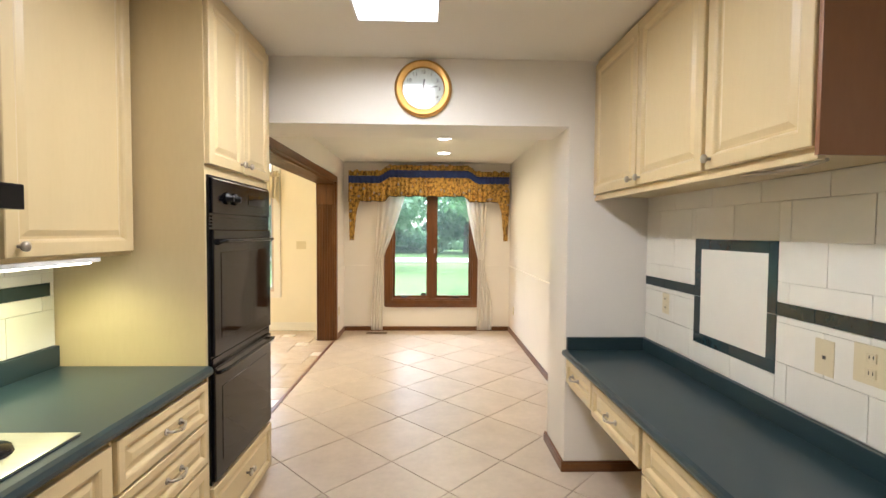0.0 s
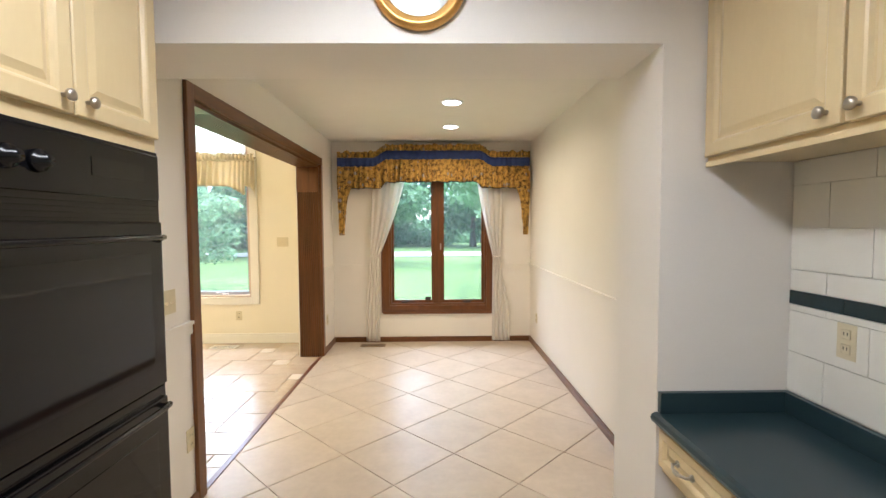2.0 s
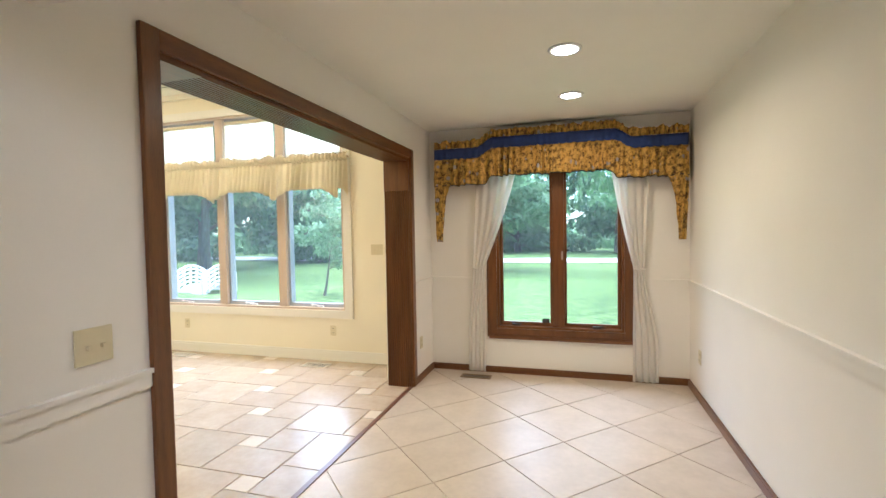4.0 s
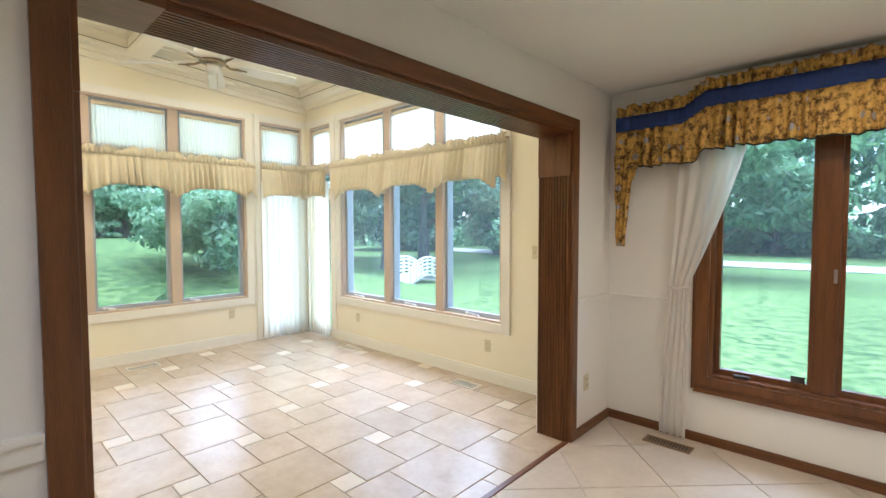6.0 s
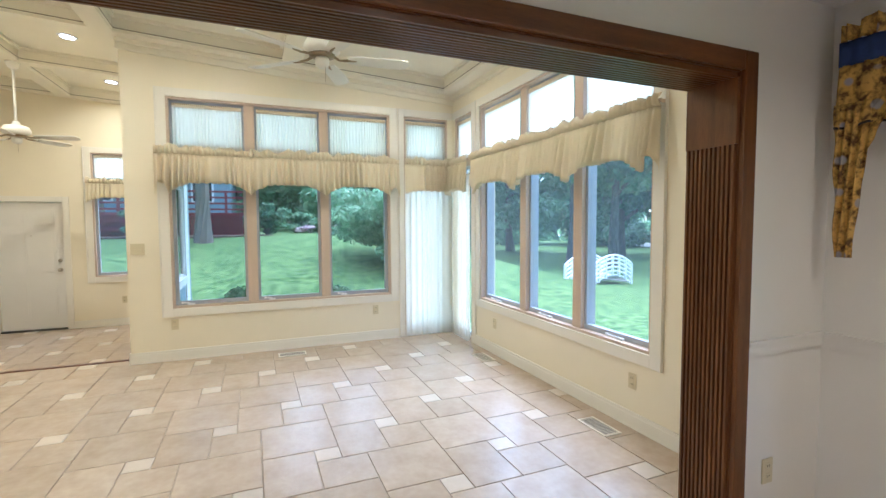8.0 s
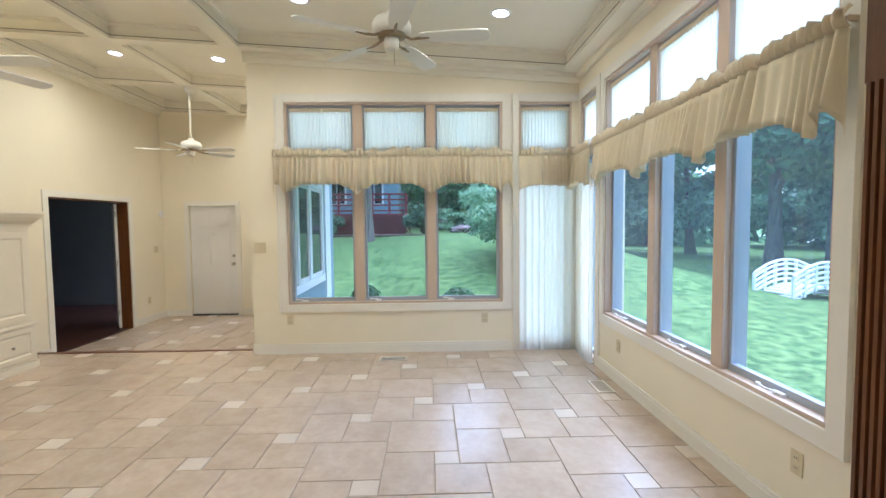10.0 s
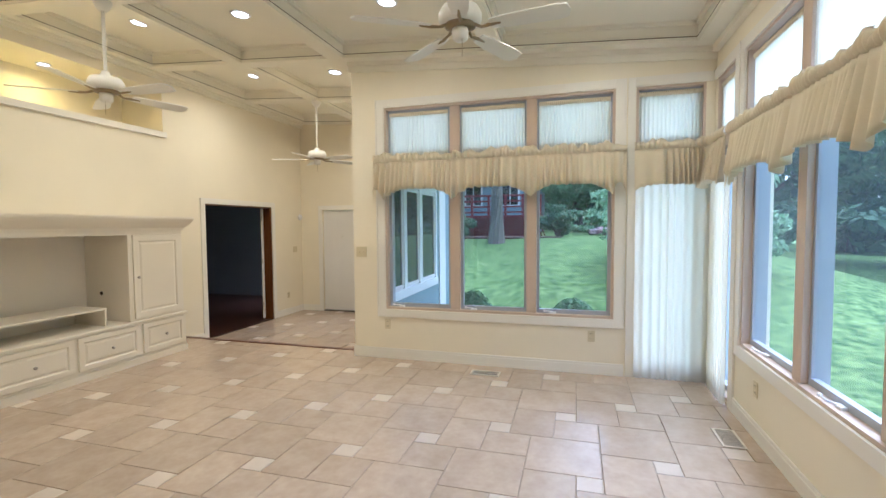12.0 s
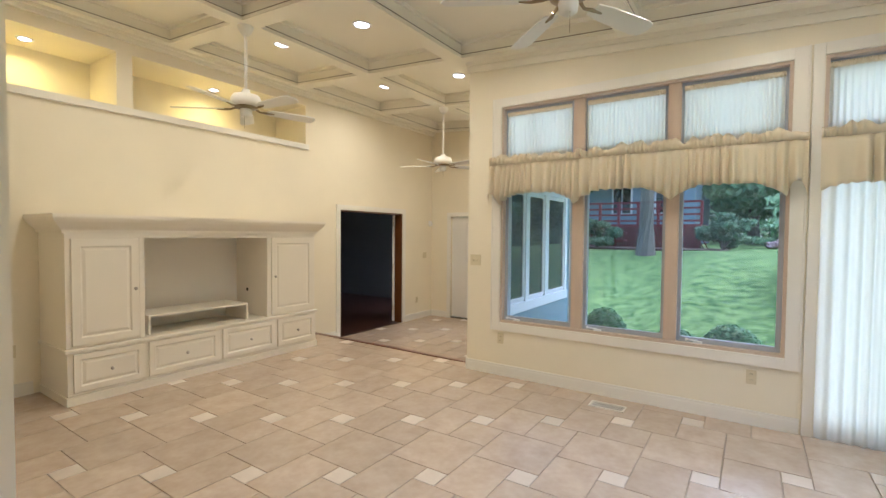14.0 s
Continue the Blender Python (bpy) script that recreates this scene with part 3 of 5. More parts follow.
LW = [(3.25, 4.00), (4.095, 4.835), (4.925, 5.685)]
LN = [(-4.815, -3.98), (-3.885, -3.13), (-3.035, -2.275)]
window("window_1", place_w(WX), W1, LW, "three-part casement window with transoms in pale wood", M_SASH, M_TRIM, (2.22, 2.32), cranks=(3.4, 4.25, 5.1))
window("window_2", place_n(NY), N1, LN, "three-part casement window with transoms in pale wood", M_SASH, M_TRIM, (2.22, 2.32), cranks=(-4.45, -3.5, -2.6))
window("window_3", place_w(WX), CW, [(5.91, 6.47)], "tall corner glazing behind sheer curtains", M_SASH, M_TRIM, (2.22, 2.32), casing=0.0)
window("window_4", place_n(NY), CN, [(-5.55, -5.08)], "tall corner glazing behind sheer curtains", M_SASH, M_TRIM, (2.22, 2.32), casing=0.0)
structure("trim_corner_casing", boxes((WX, WX + 0.02, 5.815, 5.885, 0, 2.96), (WX, WX + 0.02, 5.885, NY - 0.02, 2.87, 2.96), (-5.055, -4.945, NY - 0.02, NY, 0, 2.96),
                                      (WX + 0.02, -5.055, NY - 0.02, NY, 2.87, 2.96), bevel=0.004), M_TRIM)
window("window_5", place_n(NY), KWIN, [(-0.52, 0.01), (0.11, 0.64)], "dark-stained double casement window with tied-back sheers", M_OAKZ, M_OAKZ, casing=0.085, sash=0.03, depth=0.15)
window("window_6", place_w(FX), FW, [(1.685, 2.395)], "foyer window with transom in pale wood", M_SASH, M_TRIM, (2.12, 2.22))
part("stool", boxes((-0.625, 0.765, -0.034, -0.0185, 0.352, 0.385), (-0.615, 0.755, -0.026, -0.0185, 0.385, 0.40), bevel=0.005), M_OAKX, bpy.data.objects["window_5"])
for i, o in enumerate(WING):
    window("window_%d" % (i + 7), Matrix.Translation((0, 2.92, 0)), o, [(o[0] + 0.02, o[1] - 0.02)], "white-framed window of the foyer wing", M_WHITEEXT, M_TRIM, casing=0.0, depth=0.08, sash=0.03, glass=M_WING)
structure("trim_wing_exterior", boxes((-8.36, -6.19, 3.0, 3.028, 2.08, 2.17), (-8.36, -6.19, 3.0, 3.045, 0.53, 0.65), (-8.36, -8.28, 3.0, 3.028, 0.65, 2.08), (-7.55, -7.45, 3.0, 3.028, 0.65, 2.08),
                                      (-6.86, -6.78, 3.0, 3.028, 0.65, 2.08), (-6.27, -6.19, 3.0, 3.028, 0.65, 2.08), (-8.88, -8.50, 3.0, 3.03, -0.6, 3.6)), M_WHITEEXT)
structure("wall_wing_siding", boxes((-8.50, -5.87, 3.0, 3.012, -0.6, 0.53), (-9.2, -8.88, 3.0, 3.012, -0.6, 3.6), (-8.50, -8.36, 3.0, 3.012, 0.53, 3.6), (-6.19, -5.87, 3.0, 3.012, 0.53, 3.6),
                                    (-8.36, -6.19, 3.0, 3.012, 2.17, 3.6)), M_SIDING)
# ---------------------------------------------------------------- cabinetry
def panel_front(bm, u0, u1, z0, z1, v=0.0, thick=0.02, rail=0.055, raised=True):
    """A framed door or drawer front in the plane v, facing -v: one moulded piece."""
    rings = [(0.0, 0.0), (0.0, -thick * 0.85), (0.003, -thick), (rail - 0.006, -thick), (rail, -thick * 0.8), (rail + 0.006, -thick * 0.35)]
    rings += [(rail + 0.014, -thick * 0.35), (rail + 0.034, -thick * 0.75)] if raised else []
    loops = [[bm.verts.new((a, v + d, c)) for a, c in ((u0 + i, z0 + i), (u1 - i, z0 + i), (u1 - i, z1 - i), (u0 + i, z1 - i))] for i, d in rings]
    for lo, hi in zip(loops, loops[1:]):
        for k in range(4):
            bm.faces.new((lo[k], lo[(k + 1) % 4], hi[(k + 1) % 4], hi[k]))
    bm.faces.new(loops[-1])
    bm.faces.new(loops[0][::-1])
    return bm


def knob(parent, u, z, v, mat=M_PEWTER):
    m = Matrix.Translation((u, v, z)) @ pose(0, 0, 0, 90)
    bm = lathe(bmesh.new(), [(0.006, 0), (0.005, 0.012), (0.015, 0.018), (0.016, 0.026), (0.009, 0.031)], 12, m)
    return part("knob", bm, mat, parent, "round pewter knob" if mat is M_PEWTER else "", smooth=True)


def bow_handle(parent, u, z, v, w=0.09):
    bm = bmesh.new()
    tube(bm, [(u - w / 2, v, z), (u - w / 2, v - 0.02, z), (u - w / 4, v - 0.03, z - 0.004), (u, v - 0.032, z - 0.006), (u + w / 4, v - 0.03, z - 0.004), (u + w / 2, v - 0.02, z), (u + w / 2, v, z)], 0.0055)
    lathe(bm, [(0.012, 0), (0.012, 0.005)], 10, Matrix.Translation((u - w / 2, v, z)) @ pose(0, 0, 0, 90))
    lathe(bm, [(0.012, 0), (0.012, 0.005)], 10, Matrix.Translation((u + w / 2, v, z)) @ pose(0, 0, 0, 90))
    box(bm, u - 0.012, u + 0.012, v - 0.038, v - 0.026, z - 0.012, z + 0.002, bevel=0.004)
    return part("handle", bm, M_PEWTER, parent, "pewter bow handle", smooth=True)


def cabinet(name, label, m, u0, u1, z0, z1, depth, fronts, mat=M_CAB, toe=0.0, kind_name="cabinet", end_mat=None):
    """fronts: (kind, u0, u1, z0, z1, hardware u, hardware z). The carcass fills v 0..depth, fronts stand on -v."""
    cb = thing(name, label, kind_name, m)
    bm = boxes((u0, u1, 0, depth, z0 + toe, z1))
    if toe:
        box(bm, u0, u1, 0.07, depth, z0, z0 + toe)
    part("body", bm, mat, cb)
    for kind, a, b, c0, c1, hu, hz in fronts:
        f = part(kind, panel_front(bmesh.new(), a, b, c0, c1, v=-0.001, rail=0.05 if c1 - c0 > 0.25 else 0.035), mat, cb)
        if hu is None:
            continue
        if kind == "drawer":
            bow_handle(f, hu, hz, -0.021)
        else:
            knob(f, hu, hz, -0.021)
    return cb


MW = place_w(-0.908)
cabinet("base_cabinet", "maple base cabinet with three drawers", MW, 1.12, 1.69, 0, 0.86, 0.64,
        [("drawer", 1.13, 1.68, 0.685, 0.845, 1.42, 0.765), ("drawer", 1.13, 1.68, 0.505, 0.675, 1.42, 0.59), ("drawer", 1.13, 1.68, 0.12, 0.495, 1.42, 0.31)], toe=0.1)
cabinet("base_cabinet", "maple base cabinet with panelled doors under the cooktop", MW, 0.2, 1.115, 0, 0.86, 0.64,
        [("door", 0.665, 1.105, 0.12, 0.845, 0.72, 0.76), ("door", 0.21, 0.655, 0.12, 0.845, 0.6, 0.76)], toe=0.1)
cabinet("base_cabinet", "maple base cabinet with panelled doors", MW, -2.55, 0.195, 0, 0.86, 0.64, [("door", -0.6, 0.185, 0.12, 0.845, -0.5, 0.76)], toe=0.1)
ct = bmesh.new()
prism(ct, [(-1.525, 0.862), (-0.888, 0.862), (-0.876, 0.872), (-0.874, 0.885), (-0.880, 0.898), (-0.894, 0.903), (-1.525, 0.903)], -2.55, 1.70, "y")
counter = tagged(part("worktop", ct, M_COUNTER), "dark green laminate worktop with a rounded edge", "worktop")
part("splash_strip", boxes((-1.528, -1.505, -2.55, 1.705, 0.9035, 0.99), bevel=0.003), M_COUNTER, counter)
uw = place_w(-1.203)
cabinet("wall_cabinet", "maple wall cabinet with a framed door", uw, 1.10, 1.70, 1.37, 2.498, 0.322, [("door", 1.115, 1.685, 1.385, 2.46, 1.155, 1.42)])
cabinet("wall_cabinet", "maple wall cabinet above the range hood", uw, 0.2, 1.095, 1.72, 2.498, 0.322, [("door", 0.215, 1.08, 1.735, 2.46, 0.6, 1.78)])
hood = tagged(part("range_hood", boxes((-1.5, -1.0, 0.2, 0.97, 1.52, 1.585), (-1.5, -1.17, 0.2, 0.97, 1.585, 1.718), bevel=0.006), M_BLACK), "black slim range hood under a cabinet", "range hood")
tl = thing("under_cabinet_light", "lit tube lamp under the wall cabinet", "lamp")
part("housing", boxes((-1.35, -1.20, 1.12, 1.52, 1.352, 1.369), bevel=0.003), M_WHITEEXT, tl)
part("tube", boxes((-1.33, -1.22, 1.14, 1.50, 1.344, 1.352), bevel=0.003), M_TUBE, tl)
lamp("under_cabinet_lamp", -1.275, 1.30, 1.338, 0.5, 0.1, (1.0, 0.95, 0.42), size_y=0.36)

# oven tower
ow = cabinet("oven_cabinet", "tall maple cabinet housing a double oven", MW, 1.712, 2.44, 0, 2.498, 0.64,
             [("door", 1.72, 2.072, 1.75, 2.46, 2.035, 1.79), ("door", 2.078, 2.432, 1.75, 2.46, 2.115, 1.79), ("drawer", 1.725, 2.43, 0.11, 0.36, None, None)], toe=0.08)
drw = [c for c in ow.children if c.name.startswith("drawer")][0]
knob(drw, 2.07, 0.25, -0.021)
knob(drw, 2.11, 0.25, -0.021)
ov = thing("double_oven", "black built-in double wall oven with bar handles", "oven", MW)
part("body", boxes((1.725, 2.43, -0.012, 0.0, 0.375, 1.705)), M_BLACK, ov)
part("control_panel", boxes((1.735, 2.42, -0.022, -0.012, 1.545, 1.695), bevel=0.005), M_BLACK, ov)
part("vent_strip", boxes(*[(1.74, 2.415, -0.018, -0.012, 1.485 + 0.014 * k, 1.493 + 0.014 * k) for k in range(4)]), M_BLACK, ov)
part("display", boxes((2.12, 2.34, -0.024, -0.022, 1.60, 1.65)), M_BLKGLASS, ov)
for u in (1.87, 1.95):
    part("control_knob", lathe(bmesh.new(), [(0.028, 0), (0.026, 0.012), (0.016, 0.014), (0.014, 0.032)], 18, Matrix.Translation((u, -0.022, 1.615)) @ pose(0, 0, 0, 90)), M_BLACK, ov, smooth=True)
for z0, z1, hz in ((0.93, 1.475, 1.425), (0.385, 0.885, 0.865)):
    d = part("oven_door", boxes((1.735, 2.42, -0.026, -0.012, z0, z1), bevel=0.006), M_BLACK, ov)
    part("glass", boxes((1.80, 2.355, -0.028, -0.026, z0 + 0.07, z1 - 0.1), bevel=0.001), M_BLKGLASS, d)
    hb = bmesh.new()
    tube(hb, [(1.76, -0.026, hz - 0.01), (1.765, -0.05, hz), (1.80, -0.058, hz), (2.35, -0.058, hz), (2.39, -0.05, hz), (2.395, -0.026, hz - 0.01)], 0.009)
    part("handle", hb, M_BLACK, d, smooth=True)
part("gap_trim", boxes((1.735, 2.42, -0.018, -0.012, 0.892, 0.922), bevel=0.003), M_BLACK, ov)
# cooktop
ck = thing("cooktop", "stainless steel cooktop with black burners", "cooktop")
part("plate", boxes((-1.42, -0.93, 0.28, 1.045, 0.904, 0.912), bevel=0.003), M_STEEL, ck)
for x, y in ((-1.08, 0.90), (-1.30, 0.90), (-1.08, 0.5), (-1.30, 0.5)):
    part("burner", lathe(bmesh.new(), [(0.075, 0.912), (0.07, 0.925), (0.03, 0.935), (0.02, 0.94)], 20, Matrix.Translation((x, y, 0))), M_BLACK, ck, smooth=True)

# east side: desk and wall cabinets
ME = place_e(0.888)
desk = thing("desk_worktop", "dark green laminate desk top with a rounded edge", "worktop")
dt = bmesh.new()
prism(dt, [(KTILE - 0.005, 0.715), (0.856, 0.715), (0.844, 0.725), (0.841, 0.737), (0.846, 0.750), (0.860, 0.756), (KTILE - 0.005, 0.756)], -2.55, 2.538, "y")
part("top", dt, M_COUNTER, desk)
part("splash_strip", boxes((KTILE - 0.028, KTILE - 0.005, -2.55, 2.515, 0.7565, 0.835), (0.868, KTILE - 0.006, 2.515, 2.5385, 0.7565, 0.835), bevel=0.003), M_COUNTER, desk)
cabinet("desk_drawer_unit", "maple desk drawers below the desk top", ME, -2.535, -1.54, 0.53, 0.713, 0.44,
        [("drawer", -2.525, -2.10, 0.56, 0.70, -2.34, 0.635), ("drawer", -2.085, -1.55, 0.53, 0.70, -1.82, 0.62)])
cabinet("base_cabinet", "maple base cabinet with drawers under the desk top", ME, -1.53, -0.75, 0, 0.713, 0.44,
        [("drawer", -1.52, -0.76, 0.53, 0.70, -1.14, 0.615), ("drawer", -1.52, -0.76, 0.11, 0.52, -1.14, 0.4)], toe=0.08)
cabinet("base_cabinet", "maple base cabinet with drawers under the desk top", ME, -0.745, 2.5, 0, 0.713, 0.44,
        [("drawer", -0.735, 0.2, 0.53, 0.70, -0.25, 0.615)], toe=0.08)
ue = place_e(1.035)
wc = cabinet("wall_cabinet", "maple wall cabinet with two framed doors", ue, -2.535, -1.415, 1.685, 2.498, 0.323,
             [("door", -2.525, -1.965, 1.70, 2.47, -2.005, 1.735), ("door", -1.955, -1.425, 1.70, 2.47, -1.915, 1.735)])
wc = cabinet("wall_cabinet", "maple wall cabinet with one framed door", ue, -1.412, -0.93, 1.685, 2.498, 0.323, [("door", -1.402, -0.94, 1.70, 2.47, -1.37, 1.735)])
part("end_panel", boxes((-0.929, -0.915, -0.02, 0.323, 1.675, 2.498), bevel=0.002), M_CABD, wc, "brown end panel")
part("light_rail", boxes((-2.535, -0.93, -0.01, 0.012, 1.665, 1.684), bevel=0.003), M_CAB, wc)
lc = bmesh.new()
tube(lc, [(1.15, 1.40, 1.682), (1.15, 1.30, 1.676), (1.14, 1.10, 1.674), (1.13, 1.02, 1.680)], 0.006)
tagged(part("under_cabinet_bracket", lc, M_PEWTER), "small metal bracket under a wall cabinet", "bracket")


# ---------------------------------------------------------------- plates, vents, recessed lights
def plate(m, u, z, kind, w=0.07, h=0.115, mat=M_IVORY):
    label = {"outlet": "almond plastic duplex socket on the wall", "switch": "almond plastic switch plate on the wall", "blank": "almond plastic wall plate"}[kind]
    p = thing("wall_outlet" if kind == "outlet" else "switch_plate", label, "outlet" if kind == "outlet" else "switch", m @ Matrix.Translation((u, -0.002, z)))
    part("plate", boxes((-w / 2, w / 2, -0.006, 0, -h / 2, h / 2), bevel=0.002), mat, p)
    if kind == "outlet":
        for dz in (-0.024, 0.024):
            s = part("socket", boxes((-0.016, 0.016, -0.009, -0.006, dz - 0.015, dz + 0.015), bevel=0.003), mat, p)
            part("slot", boxes((-0.008, -0.005, -0.0095, -0.009, dz - 0.004, dz + 0.007), (0.005, 0.008, -0.0095, -0.009, dz - 0.004, dz + 0.007)), M_GREYPL, s)
    elif kind == "switch":
        k = max(1, round(w / 0.055) - 0 if w > 0.08 else 1)
        for i in range(k):
            uu = (i - (k - 1) / 2) * 0.046
            part("toggle", boxes((uu - 0.005, uu + 0.005, -0.02, -0.006, -0.010, 0.004), bevel=0.002), mat, p)
    else:
        part("jack", boxes((-0.006, 0.006, -0.0075, -0.006, -0.006, 0.006)), M_GREYPL, p)
    return p


TE, TW = place_e(KTILE), place_w(-1.53)
plate(TE, -2.294, 1.08, "outlet")
plate(TE, -1.256, 1.06, "blank", 0.075, 0.12)
plate(TE, -1.09, 1.08, "outlet", 0.12, 0.12)
plate(place_w(KW), 3.045, 1.10, "switch", 0.12, 0.115)
plate(place_w(KW), 3.20, 0.36, "outlet")
plate(place_w(KW), 6.2, 0.36, "outlet")
plate(place_e(KE), -6.2, 0.36, "outlet")
NN, WW, SS = place_n(NY), place_w(WX), place_s(SY)
plate(NN, -1.86, 1.26, "switch", 0.14, 0.115)
plate(NN, -2.42, 0.345, "outlet")
plate(NN, -4.48, 0.35, "outlet")
plate(WW, 3.24, 0.40, "outlet")
plate(WW, 5.49, 0.39, "outlet")
plate(WW, 2.92, 1.235, "switch", 0.13, 0.12)
plate(SS, 5.74, 1.12, "switch", 0.16, 0.115)
plate(SS, 2.45, 0.42, "outlet")
plate(SS, 8.5, 0.20, "outlet")
plate(SS, 8.75, 1.08, "switch", 0.12, 0.115)
plate(place_w(FX), 2.05, 0.25, "outlet")
plate(place_s(-4.98), 8.6, 0.25, "outlet")
det = tagged(part("door_chime", lathe(bmesh.new(), [(0.06, 0), (0.055, 0.025), (0.03, 0.032)], 20, Matrix.Translation((-8.93, SY, 1.72)) @ pose(0, 0, 0, -90)), M_WHITEEXT), "round white plastic door chime on the wall", "chime")


def floor_vent(x, y, w, d, mat, z=0.002, cover="cream"):
    v = thing("floor_vent", cover + " metal floor register with slats", "vent", Matrix.Translation((x, y, z)), "floor registers")
    part("frame", boxes((-w / 2, w / 2, -d / 2, -d / 2 + 0.016, 0, 0.006), (-w / 2, w / 2, d / 2 - 0.016, d / 2, 0, 0.006), (-w / 2, -w / 2 + 0.016, -d / 2 + 0.016, d / 2 - 0.016, 0, 0.006),
                        (w / 2 - 0.016, w / 2, -d / 2 + 0.016, d / 2 - 0.016, 0, 0.006)), mat, v)
    part("backing", boxes((-w / 2 + 0.016, w / 2 - 0.016, -d / 2 + 0.016, d / 2 - 0.016, 0, 0.0015)), M_GREYPL, v)
    long_x = w > d
    span = (w if long_x else d) - 0.032
    k = int(span / 0.018)
    for i in range(k):
        a = -span / 2 + (i + 0.5) * span / k
        part("slat", boxes((a - 0.003, a + 0.003, -d / 2 + 0.016, d / 2 - 0.016, 0.0015, 0.005)) if long_x else boxes((-w / 2 + 0.016, w / 2 - 0.016, a - 0.003, a + 0.003, 0.0015, 0.005)), mat, v)


floor_vent(-0.73, 6.38, 0.30, 0.11, M_VENTBR, cover="brown")
floor_vent(-5.38, 4.44, 0.15, 0.30, M_VENT)
floor_vent(-4.40, 6.39, 0.30, 0.15, M_VENT)
floor_vent(-2.52, 6.36, 0.30, 0.15, M_VENT)


def downlight(x, y, z, power, color, tilt=0.0, r=0.075):
    m = Matrix.Translation((x, y, z)) @ pose(0, 0, 0, tilt)
    d = thing("recessed_light", "lit white recessed ceiling light", "ceiling light", m, "recessed lights")
    bm = bmesh.new()
    lathe(bm, [(r + 0.022, 0.0), (r + 0.02, -0.006), (r, -0.007), (r, -0.001)], 28)
    part("trim_ring", bm, M_WHITEEXT, d, smooth=True)
    part("lens", lathe(bmesh.new(), [(r * 0.96, -0.0075), (r * 0.8, -0.011), (r * 0.3, -0.013)], 24), M_LIGHT, d, smooth=True)
    if power:
        lamp("recessed_lamp", x, y, z - 0.03, power, 0.13, color, spread=160)
    return d


LAMP = 4.0
for x, y in ((0.18, 4.76), (0.20, 5.71)):
    downlight(x, y, 2.4845, LAMP * 0.58, (1.0, 0.77, 0.47))
for x, y in ((-4.65, 0.88), (-4.65, 2.15), (-4.65, 3.70), (-4.66, 5.53), (-6.44, 2.18), (-6.46, 0.88), (-8.24, 2.17), (-3.0, 0.88), (-3.0, 2.15), (-3.0, 3.7), (-3.0, 5.53)):
    downlight(x, y, vault(y) + DEEP - 0.001, LAMP * (1.4 if x < -6 else 0.72 if y < 1 else 0.95), WARM, tilt=-3.6)
for x in (-2.7, -4.6):
    downlight(x, SY - 0.42, 3.3935, LAMP * 0.4, (1.0, 0.73, 0.20), r=0.05)

# luminous ceiling panel over the kitchen
cp = thing("ceiling_light_panel", "lit recessed ceiling light box with a white diffuser", "ceiling light")
part("frame", boxes((PANEL[0], PANEL[0] + 0.012, PANEL[2], PANEL[3], 2.495, 2.60), (PANEL[1] - 0.012, PANEL[1], PANEL[2], PANEL[3], 2.495, 2.60),
                    (PANEL[0] + 0.012, PANEL[1] - 0.012, PANEL[2], PANEL[2] + 0.012, 2.495, 2.60), (PANEL[0] + 0.012, PANEL[1] - 0.012, PANEL[3] - 0.012, PANEL[3], 2.495, 2.60)), M_WHITEEXT, cp)
part("diffuser", boxes((PANEL[0] + 0.012, PANEL[1] - 0.012, PANEL[2] + 0.012, PANEL[3] - 0.012, 2.51, 2.516)), M_PANEL, cp)
lamp("kitchen_panel_and_fill_lamp", -0.13, 1.45, 2.49, 4.2, 0.35, WHITE, size_y=1.1, spread=170)
# unseen fill lamp added over the south end, where there is no panel
lamp("kitchen_panel_and_fill_lamp", -0.13, -1.2, 2.48, 3.0, 0.35, WHITE, size_y=1.1, spread=170)

# ---------------------------------------------------------------- clock
ck = thing("wall_clock", "round wall clock in a gilt frame, white dial", "clock", Matrix.Translation((-0.015, 2.538, 2.318)) @ pose(0, 0, 0, 90))
part("frame", lathe(bmesh.new(), [(0.168, 0), (0.170, 0.015), (0.160, 0.032), (0.146, 0.036), (0.138, 0.026), (0.130, 0.030), (0.122, 0.018), (0.122, 0.004)], 48), M_GOLD, ck, smooth=True)
dial = part("dial", lathe(bmesh.new(), [(0.123, 0.004), (0.123, 0.010)], 48), M_DIAL, ck)


def letters(body, size, m, mat, name="numeral", parent=None):
    cu = bpy.data.curves.new(name, "FONT")
    cu.body, cu.size, cu.align_x, cu.align_y, cu.extrude = body, size, "CENTER", "CENTER", 0.0004
    tmp = bpy.data.objects.new(name, cu)
    scene.collection.objects.link(tmp)
    me = bpy.data.meshes.new_from_object(tmp.evaluated_get(bpy.context.evaluated_depsgraph_get()))
    bpy.data.objects.remove(tmp)
    me.materials.clear()
    me.materials.append(mat)
    ob = new(name, me)
    ob.parent, ob.matrix_local = parent, m
    return ob


for h in range(1, 13):
    a = radians(90 - 30 * h)
    letters(str(h), 0.030, Matrix.Translation((0.097 * math.cos(a), 0.097 * math.sin(a), 0.0108)), M_INK, parent=dial)
for ang, ln, wd in ((90 - 6, 0.055, 0.008), (90 - 80, 0.085, 0.006), (90 - 160, 0.09, 0.002)):
    bm = boxes((-0.015, ln, -wd / 2, wd / 2, 0.0125, 0.0135))
    bmesh.ops.rotate(bm, matrix=Matrix.Rotation(radians(ang), 3, "Z"), verts=bm.verts[:])
    part("hand", bm, M_INK, ck)
g = part("glass", lathe(bmesh.new(), [(0.122, 0.018), (0.122, 0.020)], 40), M_GLASS, ck)
g.visible_shadow = False
